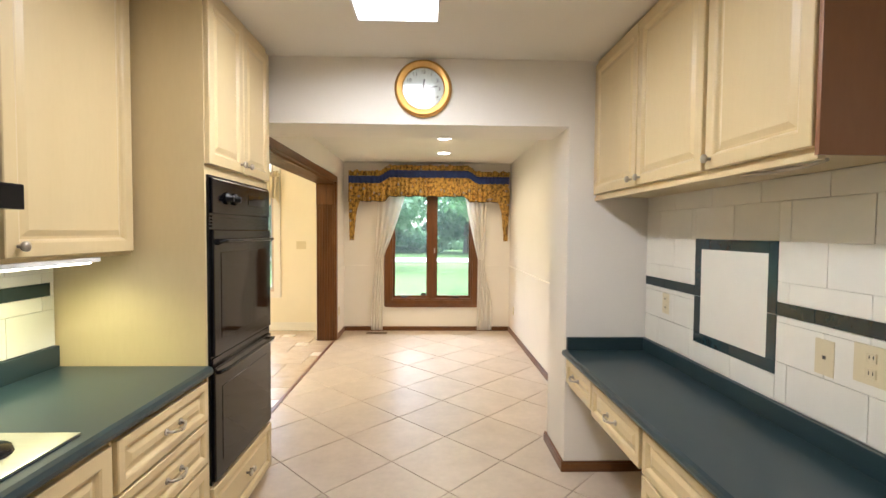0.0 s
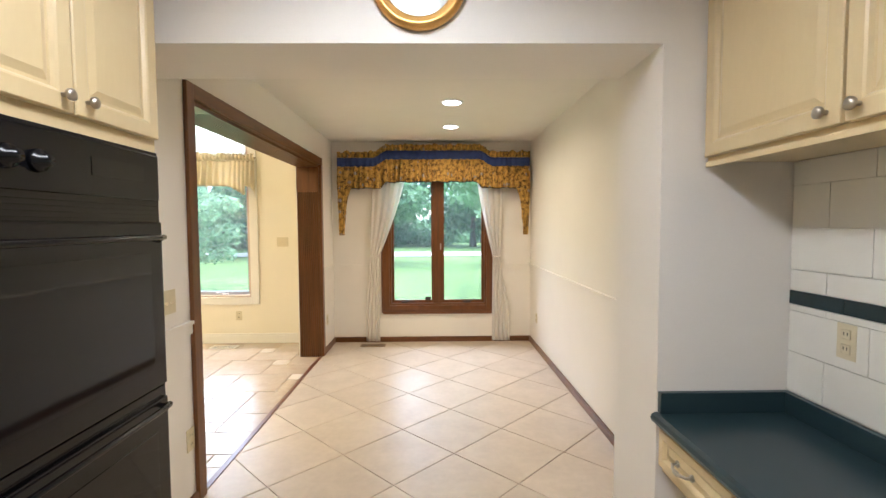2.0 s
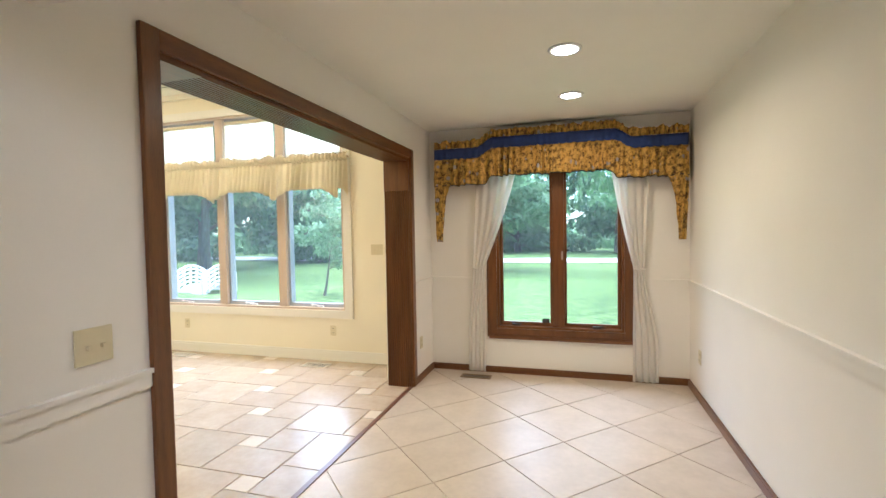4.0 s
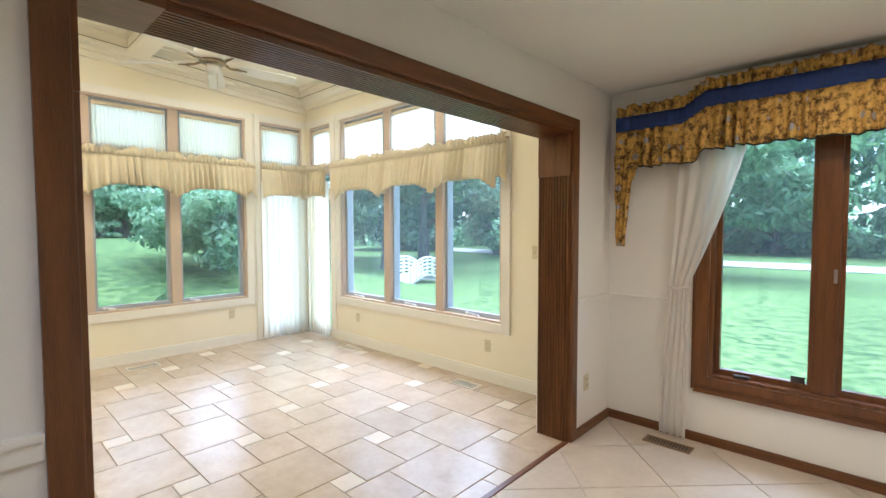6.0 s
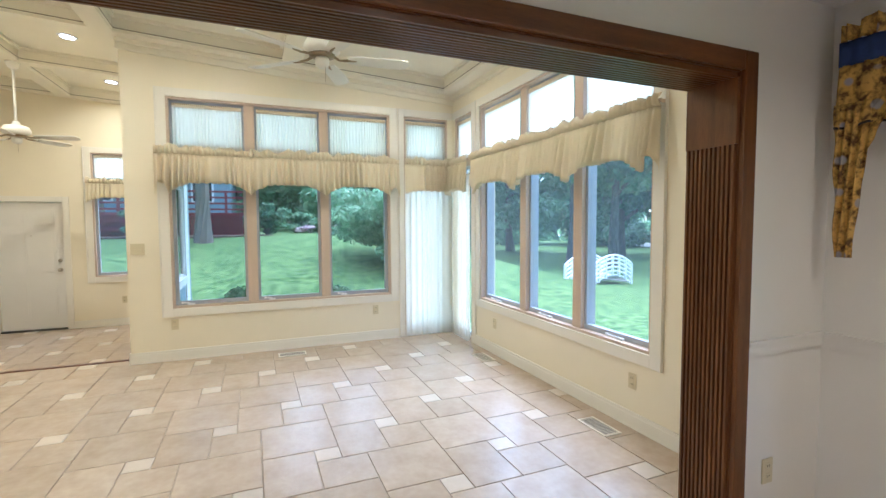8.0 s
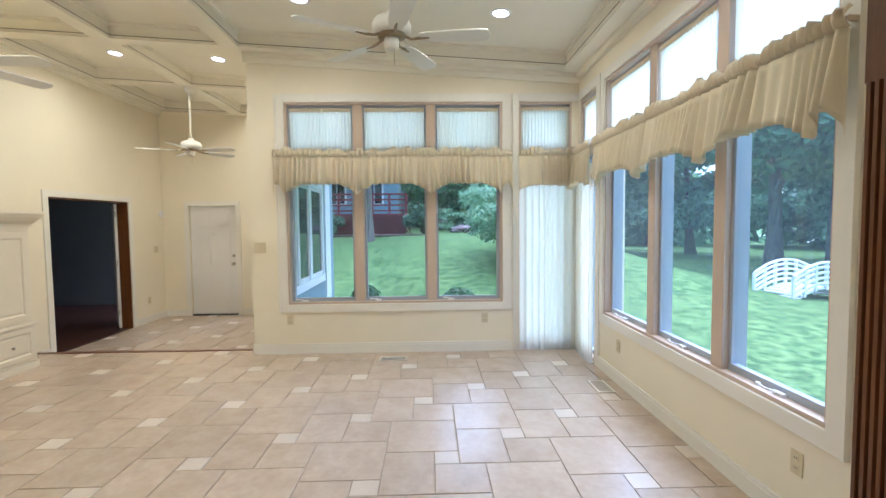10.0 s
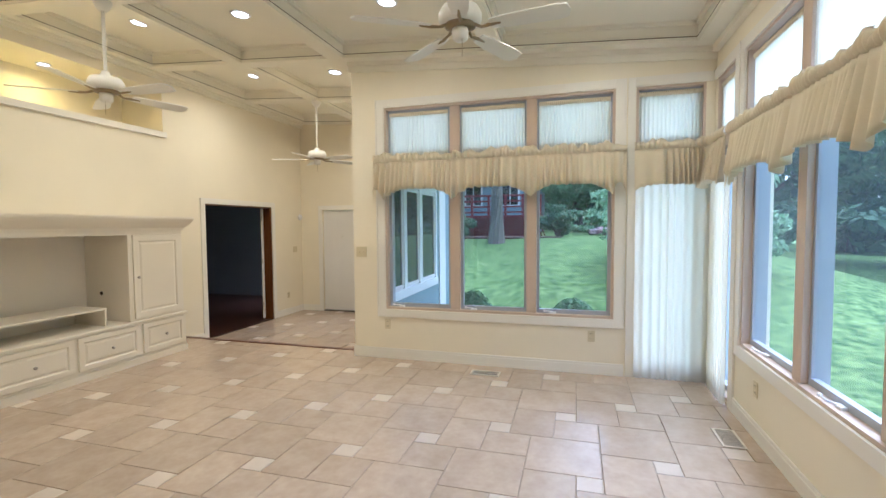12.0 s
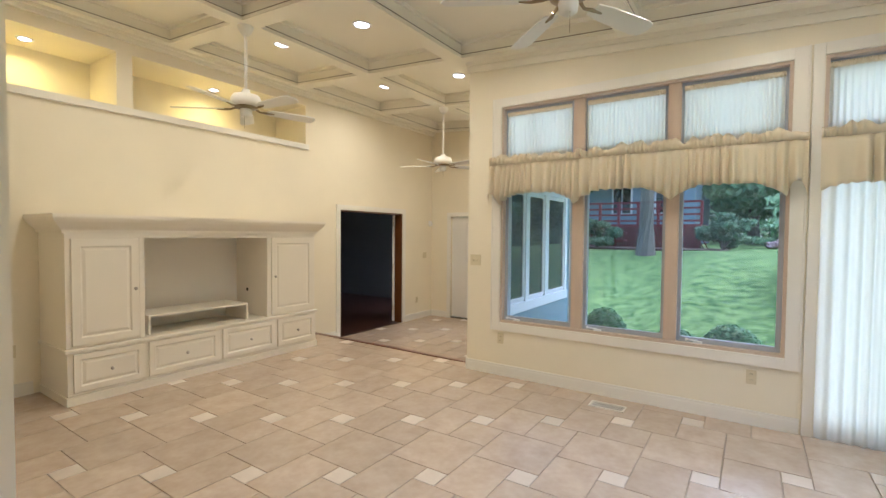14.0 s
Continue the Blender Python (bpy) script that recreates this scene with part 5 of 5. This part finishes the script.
def tree(x, y, h, crown_r, label, leaf, trunk_r=0.18, clear=0.3, seed=1, leaves=4500, size=0.16, name="tree"):
    rng = random.Random(seed)
    z = ground(x, y) - 0.1
    t = thing(name, label, "tree", Matrix.Translation((x, y, z)))
    bm = bmesh.new()
    lean = (rng.uniform(-0.3, 0.3), rng.uniform(-0.3, 0.3))
    pts = [(lean[0] * k / 6 * 1.5 + rng.uniform(-0.05, 0.05), lean[1] * k / 6 * 1.5 + rng.uniform(-0.05, 0.05), h * 0.8 * k / 6) for k in range(7)]
    pts[0] = (0, 0, 0)
    tube(bm, pts, [trunk_r * (1.35 if k == 0 else 1 - 0.13 * k) for k in range(7)], 10)
    tips = []
    for k in range(9):
        a = k * 2.4 + rng.uniform(-0.4, 0.4)
        zb = h * (clear + (0.75 - clear) * k / 9)
        f = zb / (h * 0.8)
        base = Vector((lean[0] * f * 1.5, lean[1] * f * 1.5, zb))
        ln = crown_r * rng.uniform(0.6, 0.95)
        tip = base + Vector((math.cos(a) * ln, math.sin(a) * ln, h * rng.uniform(0.03, 0.22)))
        mid = (base + tip) / 2 + Vector((0, 0, h * 0.03))
        tube(bm, [base, mid, tip], [trunk_r * 0.42, trunk_r * 0.25, 0.02], 7)
        tips += [tip, mid]
    part("trunk", bm, M_BARK, t)
    bm = bmesh.new()
    tips += [Vector((lean[0], lean[1], h * 0.85)), Vector((0, 0, h * 0.95))]
    for p in tips:
        leaf_cloud(bm, p, (crown_r * rng.uniform(0.3, 0.5), crown_r * rng.uniform(0.3, 0.5), h * rng.uniform(0.07, 0.13)), leaves // len(tips), size, rng, 0.15)
    part("crown", bm, leaf, t)
    return t


def shrub(x, y, r, h, label, leaf, seed, count=1800, size=0.05, name="shrub", lumps=1):
    rng = random.Random(seed)
    z = ground(x, y)
    s = thing(name, label, "shrub", Matrix.Translation((x, y, z)))
    bm = bmesh.new()
    for k in range(5):
        a = k * 1.26
        tube(bm, [(0, 0, -0.05), (math.cos(a) * r * 0.3, math.sin(a) * r * 0.3, h * 0.4), (math.cos(a) * r * 0.6, math.sin(a) * r * 0.6, h * 0.75)], [0.03, 0.02, 0.006], 6)
    part("stems", bm, M_BARK, s)
    bm = bmesh.new()
    if lumps == 1:
        leaf_cloud(bm, (0, 0, h * 0.5), (r, r, h * 0.5), count, size, rng, 0.75)
        leaf_cloud(bm, (0, 0, h * 0.5), (r * 0.8, r * 0.8, h * 0.42), count // 2, size * 1.3, rng, 0.4)
    else:
        for _ in range(lumps):
            a, q = rng.uniform(0, 6.28), rng.random() ** 0.6 * r * 0.8
            leaf_cloud(bm, (math.cos(a) * q, math.sin(a) * q, h * rng.uniform(0.15, 0.9) * (1 - 0.35 * q / r)), (r * 0.35, r * 0.35, h * 0.10), count // lumps, size, rng, 0.2)
    part("foliage", bm, leaf, s)
    return s


# clipped bushes under the west windows and the layered maple
shrub(-7.4, 5.3, 0.36, 0.90, "round clipped green bush by the house", M_LEAF, 1, 2600, 0.035)
shrub(-7.4, 4.72, 0.30, 0.80, "round clipped green bush by the house", M_LEAF, 2, 2200, 0.035)
shrub(-7.5, 3.85, 0.32, 0.98, "round clipped green bush by the house", M_LEAF, 3, 2200, 0.035)
shrub(-8.3, 5.0, 0.35, 0.28, "low pale green perennials between bushes", M_LEAFL, 4, 700, 0.05)
shrub(-12.2, 7.7, 1.9, 3.1, "spreading layered light green ornamental maple", M_LEAFL, 5, 9000, 0.09, "ornamental_tree", 34)
# the yard to the west
tree(-18.0, 2.45, 13.0, 4.6, "large old tree with a mossy grey trunk", M_LEAFD, 0.25, 0.42, 11, 7000, 0.26)
tree(-30.0, 9.5, 11.0, 4.6, "broad green tree behind the lawn", M_LEAF, 0.3, 0.15, 12, 7000, 0.26)
tree(-27.0, 14.5, 10.0, 4.2, "dark green tree behind the lawn", M_LEAFD, 0.25, 0.15, 13, 7000, 0.24)
tree(-36.0, 5.5, 12.0, 5.0, "bright green tree behind the lawn", M_LEAF, 0.3, 0.12, 14, 7000, 0.28)
tree(-26.0, -2.5, 12.0, 5.0, "dark green tree beside the deck", M_LEAFD, 0.3, 0.2, 15, 7000, 0.28)
tree(-38.0, 14.0, 13.0, 6.0, "dark green tree in the far yard", M_LEAFD, 0.3, 0.1, 16, 7000, 0.32)
for i, (x, y, r, h, lf, nm) in enumerate(((-20.5, 4.6, 0.9, 1.5, M_LEAFD, "dark rounded evergreen bush by the deck"), (-23.5, 6.0, 1.1, 1.2, M_LEAF, "loose green bush at the lawn edge"),
                                          (-24.5, 7.4, 1.0, 0.9, M_LEAF, "loose green bush at the lawn edge"), (-19.5, 0.4, 0.9, 1.3, M_LEAFD, "dark green bush in front of the deck"),
                                          (-24.0, 9.6, 1.2, 1.1, M_LEAF, "low green bush at the lawn edge"), (-25.5, 11.6, 1.4, 1.2, M_LEAFD, "dark green bush at the lawn edge"))):
    shrub(x, y, r, h, nm, lf, 40 + i, 2200, 0.10, lumps=14)
shrub(-22.6, 6.6, 0.7, 0.5, "white and pink flowering bed plants", M_FLOWER, 50, 500, 0.06, "flower_bed", 10)
# the north lawn
tree(-17.5, 18.0, 11.0, 4.8, "large tree on the north lawn", M_LEAF, 0.30, 0.28, 21, 7000, 0.24)
tree(-16.3, 19.3, 11.0, 4.4, "large tree with twin trunk on the lawn", M_LEAF, 0.24, 0.3, 22, 6500, 0.24)
tree(-7.3, 14.5, 3.6, 1.1, "slender young tree on the lawn", M_LEAFL, 0.04, 0.25, 23, 2600, 0.08)
tree(2.6, 15.0, 9.5, 4.4, "spreading tree with low branches near the window", M_LEAF, 0.22, 0.22, 24, 9000, 0.15)
tree(-5.0, 27.0, 9.0, 4.2, "green tree before the road", M_LEAF, 0.22, 0.2, 25, 7000, 0.22)
tree(5.5, 25.0, 9.0, 4.2, "green tree before the road", M_LEAF, 0.22, 0.12, 26, 7000, 0.22)
tree(-23.0, 26.0, 12.0, 5.0, "tall tree on the far lawn", M_LEAFD, 0.3, 0.2, 27, 7000, 0.28)
tree(-30.0, 22.0, 11.0, 5.0, "tall tree on the far lawn", M_LEAF, 0.3, 0.2, 28, 7000, 0.28)
tree(-13.0, 36.0, 12.0, 5.5, "tree beyond the road", M_LEAF, 0.3, 0.15, 29, 7000, 0.3)
for i, (x, y) in enumerate(((-44, 26), (-52, 14), (-48, 3), (-46, -8), (-38, 38), (-28, 46), (-16, 50), (-6, 52), (4, 50), (14, 46), (22, 40), (-24, 36), (12, 32))):
    tree(x, y, 13.0 + 2 * math.sin(i * 1.7), 6.5, "distant green tree in the woodland", M_LEAF if i % 2 else M_LEAFD, 0.3, 0.06, 60 + i, 5500, 0.42)

# pale road
bm = bmesh.new()
prev = None
for k in range(60):
    x = -70 + k * 2.2
    y = 37.0 + 0.010 * (x + 4) ** 2 * 0.4
    row = [bm.verts.new((x, y + d, ground(x, y + d) + 0.05)) for d in (-2.4, 0, 2.4)]
    if prev:
        for a in range(2):
            bm.faces.new((prev[a], row[a], row[a + 1], prev[a + 1]))
    prev = row
structure("road", bm, M_ROAD)

# white arched garden bridge
br = thing("garden_bridge", "white painted arched wooden garden bridge on the lawn", "bridge", Matrix.Translation((-11.6, 14.3, ground(-11.6, 14.3) - 0.02)) @ pose(0, 0, 0, 0, 0, 104))
L, RISE = 2.1, 0.32


def arch(u):
    return RISE * (1 - (2 * u / L) ** 2)


for s in (-0.5, 0.5):
    for k in range(7):
        u = -L / 2 + L * k / 6
        part("post", boxes((u - 0.03, u + 0.03, s - 0.03, s + 0.03, arch(u) - 0.05, arch(u) + 0.62)), M_WHITEEXT, br)
    for dz in (0.12, 0.25, 0.38, 0.51, 0.62):
        bm = bmesh.new()
        tube(bm, [(-L / 2 + L * k / 16, s, arch(-L / 2 + L * k / 16) + dz) for k in range(17)], 0.034, 6)
        part("rail", bm, M_WHITEEXT, br)
for k in range(16):
    u = -L / 2 + L * (k + 0.5) / 16
    part("plank", boxes((u - 0.07, u + 0.07, -0.5, 0.5, arch(u) - 0.03, arch(u) + 0.01)), M_WHITEEXT, br)

# black post lantern by the maple
gl = thing("garden_lamp", "black metal post lantern beside the maple", "garden lamp", Matrix.Translation((-14.1, 9.1, ground(-14.1, 9.1))))
part("post", lathe(bmesh.new(), [(0.06, -0.05), (0.05, 0.04), (0.028, 0.08), (0.024, 0.80), (0.045, 0.83)], 12), M_GREYPL, gl, smooth=True)
part("lantern", lathe(bmesh.new(), [(0.05, 0.83), (0.095, 1.02), (0.11, 1.04)], 6), M_BLKGLASS, gl)
part("cap", lathe(bmesh.new(), [(0.13, 1.04), (0.05, 1.12), (0.02, 1.15), (0.012, 1.20)], 6), M_GREYPL, gl)
# neighbour's red deck and grey house
dk = thing("timber_deck", "dark red stained timber deck with lattice skirt", "deck", Matrix.Translation((-23.0, 0.6, ground(-23, 0.6))))
part("floor_boards", boxes((-2.0, 1.5, -3.0, 3.2, 0.85, 0.95)), M_RED, dk)
for k in range(9):
    part("baluster_post", boxes((1.40, 1.5, -3.0 + k * 0.77, -2.9 + k * 0.77, 0.95, 1.85)), M_RED, dk)
for z in (1.05, 1.3, 1.55, 1.8):
    part("rail", boxes((1.42, 1.48, -3.0, 3.2, z, z + 0.08)), M_RED, dk)
bm = bmesh.new()
for k in range(44):
    y = -3.0 + k * 0.14
    prism(bm, [(y, 0.0), (y + 0.04, 0.0), (y + 0.44, 0.85), (y + 0.40, 0.85)], 1.46, 1.475, "x")
    prism(bm, [(y, 0.85), (y + 0.04, 0.85), (y + 0.44, 0.0), (y + 0.40, 0.0)], 1.478, 1.49, "x")
part("lattice", bm, M_RED, dk)
part("skirt_board", boxes((1.40, 1.45, -3.0, 3.2, 0.0, 0.85)), M_MULCH, dk)
for z in (0.3, 0.62):
    part("step", boxes((1.5, 2.1 - z * 0.6, -2.0, 0.5, z - 0.05, z)), M_RED, dk)
hs = thing("house", "grey neighbouring house with white windows", "house", Matrix.Translation((-31.0, -1.0, ground(-31, -1))))
part("wall", boxes((-6, 3, -8, 4.0, 0, 4.8)), M_SIDING, hs)
bm = bmesh.new()
prism(bm, [(-8.5, 4.7), (4.5, 4.7), (-2.0, 8.0)], -6.5, 3.5, "x")
part("roof", bm, M_ROOF, hs)
for y in (-4.5, -2.0, 0.4, 2.6):
    w = part("window", boxes((3.0, 3.06, y - 0.55, y + 0.55, 1.6, 3.4), bevel=0.01), M_WHITEEXT, hs)
    part("pane", boxes((3.06, 3.07, y - 0.45, y - 0.03, 1.7, 3.3), (3.06, 3.07, y + 0.03, y + 0.45, 1.7, 3.3)), M_BLKGLASS, w)
structure("mulch_bed", boxes((-21.6, -19.0, -3.0, 4.8, ground(-20, 1) - 0.5, ground(-20, 1) + 0.02)), M_MULCH)

# far woodland that nobody could count, behind the single trees
bm = bmesh.new()
rng = random.Random(5)
for k in range(120):
    a = radians(rng.uniform(55, 215))
    r = rng.uniform(50, 66)
    x, y = r * math.cos(a), 4 + r * math.sin(a)
    leaf_cloud(bm, (x, y, ground(x, y) + rng.uniform(0.3, 3.6)), (4.2, 4.2, 2.6), 130, 0.75, rng, 0.2)
tagged(part("woodland", bm, M_LEAF), "dense green woodland beyond the lawns", "woods", kind="stuff")
# ---------------------------------------------------------------- wall tiles
def tile_wall(parent_name, m, u0, u1, z0, z1, w, h, holes, band=None):
    """White field tiles with recessed joints on a grout bed; holes are left to other tiles."""
    bed = structure(parent_name, boxes((u0, u1, -0.003, 0.001, z0, z1)), M_GROUT)
    bed.matrix_world = m
    g = 0.0025
    row, z = 0, z0
    cache = {}

    def put(a, b, c, d, mat, nm, v=-0.009):
        key = (round(b - a, 4), round(d - c, 4), nm)
        if key not in cache:
            cache[key] = mesh_of(nm, boxes((0, b - a, v, -0.003, 0, d - c), bevel=0.0015), mat)
        ob = new(nm, cache[key])
        ob.parent, ob.location = bed, (a, 0, c)
    zz = z0
    levels = []
    while zz < z1 - 1e-4:
        levels.append((zz, min(zz + h, z1)))
        zz += h
    for c, d in levels:
        row += 1
        u = u0 - (w / 2 if row % 2 else 0)
        while u < u1 - 1e-4:
            pieces = [(max(u, u0), min(u + w, u1), c, d)]
            for ho in holes:
                nxt = []
                for a, b, e, f in pieces:
                    if ho[0] >= b or ho[1] <= a or ho[2] >= f or ho[3] <= e:
                        nxt.append((a, b, e, f))
                        continue
                    if a < ho[0]:
                        nxt.append((a, ho[0], e, f))
                    if b > ho[1]:
                        nxt.append((ho[1], b, e, f))
                    lo, hi = max(a, ho[0]), min(b, ho[1])
                    if e < ho[2]:
                        nxt.append((lo, hi, e, ho[2]))
                    if f > ho[3]:
                        nxt.append((lo, hi, ho[3], f))
                pieces = nxt
            for a, b, e, f in pieces:
                if b - a > 0.012 and f - e > 0.012:
                    put(a + g / 2, b - g / 2, e + g / 2, f - g / 2, M_WTILE, "wall_tile")
            u += w
    return bed, put


FR = (-2.02, -1.475, 0.935, 1.446)
bed, put = tile_wall("wall_tiles_east", place_e(KTILE + 0.003), -2.538, 0.6, 0.836, 1.684, 0.32, 0.152,
                     [(FR[0], FR[1], FR[2], FR[3]), (-2.538, FR[0], 1.163, 1.215), (FR[1], 0.6, 1.163, 1.215)])
t = 0.05
for a in (FR[0], FR[1] - t):
    put(a, a + t - 0.001, FR[2] + t, 1.163, M_BAND, "band_tile", -0.010)
    put(a, a + t - 0.001, 1.165, FR[3], M_BAND, "band_tile", -0.010)
for c in (FR[2], FR[3] - t):
    lo, hi = (FR[0], FR[1]) if c == FR[2] else (FR[0] + t, FR[1] - t)
    mid = (lo + hi) / 2
    put(lo, mid - 0.001, c, c + t - 0.001, M_BAND, "band_tile", -0.010)
    put(mid + 0.001, hi, c, c + t - 0.001, M_BAND, "band_tile", -0.010)
put(FR[0] + t, FR[1] - t, FR[2] + t, FR[3] - t, M_WTILE, "picture_tile", -0.009)
for a, b in ((-2.538, -2.31), (-2.31, FR[0] - 0.001), (FR[1] + 0.001, -1.30), (-1.30, -1.0), (-1.0, -0.7), (-0.7, -0.4), (-0.4, -0.1)):
    put(a + 0.001, b - 0.001, 1.164, 1.214, M_BAND, "band_tile", -0.010)
bed, put = tile_wall("wall_tiles_west", place_w(-1.527), -0.6, 1.70, 0.992, 1.6, 0.32, 0.152, [(-0.6, 1.70, 1.20, 1.255)])
for k in range(7):
    put(1.68 - 0.32 * (k + 1) + 0.001, 1.68 - 0.32 * k - 0.001, 1.201, 1.254, M_BAND, "band_tile", -0.010)

# ---------------------------------------------------------------- floor tiles
def clip(poly, x0, x1, y0, y1):
    for ax, lim, sgn in ((0, x0, 1), (0, x1, -1), (1, y0, 1), (1, y1, -1)):
        out = []
        for p, q in zip(poly, poly[1:] + poly[:1]):
            ip, iq = sgn * (p[ax] - lim) >= 0, sgn * (q[ax] - lim) >= 0
            if ip:
                out.append(p)
            if ip != iq:
                t = (lim - p[ax]) / (q[ax] - p[ax])
                out.append((p[0] + t * (q[0] - p[0]), p[1] + t * (q[1] - p[1])))
        poly = out
        if len(poly) < 3:
            return []
    return poly


def area(poly):
    return abs(sum(p[0] * q[1] - q[0] * p[1] for p, q in zip(poly, poly[1:] + poly[:1]))) / 2


TILE_CACHE = {}


def lay(bed, poly, limits, z, mat, name):
    """One tile as an object on the bed, cut at the edge of the room."""
    cut = clip(poly, *limits)
    if not cut or area(cut) < 0.0008:
        return
    ox, oy = poly[0]
    whole = abs(area(cut) - area(poly)) < 1e-6
    key = (mat.name, name, round(poly[1][0] - ox, 3), round(poly[1][1] - oy, 3), round(poly[2][0] - ox, 3), round(poly[2][1] - oy, 3))
    if whole and key in TILE_CACHE:
        me = TILE_CACHE[key]
    else:
        loc = [(p[0] - ox, p[1] - oy) for p in (poly if whole else cut)]
        cx, cy = sum(p[0] for p in loc) / len(loc), sum(p[1] for p in loc) / len(loc)
        bm = bmesh.new()

        def ring(d, zz):
            out = []
            for px, py in loc:
                r = math.hypot(px - cx, py - cy) or 1
                out.append(bm.verts.new((px - (px - cx) / r * d, py - (py - cy) / r * d, zz)))
            return out
        rs = [ring(0, -0.006), ring(0, -0.002), ring(0.004, 0.0)]
        k = len(loc)
        for a, b in zip(rs, rs[1:]):
            for i in range(k):
                bm.faces.new((a[i], a[(i + 1) % k], b[(i + 1) % k], b[i]))
        bm.faces.new(rs[-1])
        me = mesh_of(name, bm, mat)
        if whole:
            TILE_CACHE[key] = me
    ob = new(name, me)
    ob.parent, ob.location = bed, (ox, oy, z)


S = 0.5 / math.sqrt(2)
kb = bpy.data.objects["floor_kitchen_bed"]
g = 0.0028
for i in range(-14, 15):
    for j in range(-14, 15):
        cx, cy = 0.146 + (i - j) * S, 3.02 + (i + j) * S + S
        if not (-2 < cx < 2 and -3.2 < cy < 7.2):
            continue
        d = S - g * 1.41
        lay(kb, [(cx, cy - d), (cx + d, cy), (cx, cy + d), (cx - d, cy)], (KW - 0.03 if cy > 2.4 else -1.5, 1.36, -2.58, NY), 0.0, M_KTILE, "floor_tile")
U = 0.159
BLOCK = ((0, 0, 1, 1), (0, -2, 3, 2), (1, 0, 2, 2), (1, 2, 3, 3))
OX, OY = -3.93, 4.23


def modular(bed, limits, z):
    for a in range(-40, 41):
        for b in range(-30, 31):
            ux, uy = 2 * a + 4 * b, -3 * a + 4 * b
            x, y = OX + ux * U, OY + uy * U
            if not (limits[0] - 1 < x < limits[1] + 1 and limits[2] - 1 < y < limits[3] + 1):
                continue
            for k, (p, q, w, h) in enumerate(BLOCK):
                x0, y0 = x + p * U + 0.003, y + q * U + 0.003
                x1, y1 = x + (p + w) * U - 0.003, y + (q + h) * U - 0.003
                lay(bed, [(x0, y0), (x1, y0), (x1, y1), (x0, y1)], limits, z, M_INSET if k == 0 else M_STILE, "inset_tile" if k == 0 else "floor_tile")


modular(bpy.data.objects["floor_sunroom_bed"], (-5.84, -1.27, SY, NY), 0.0)
modular(bpy.data.objects["floor_foyer_bed"], (FX, -5.868, SY, 2.82), FZ)
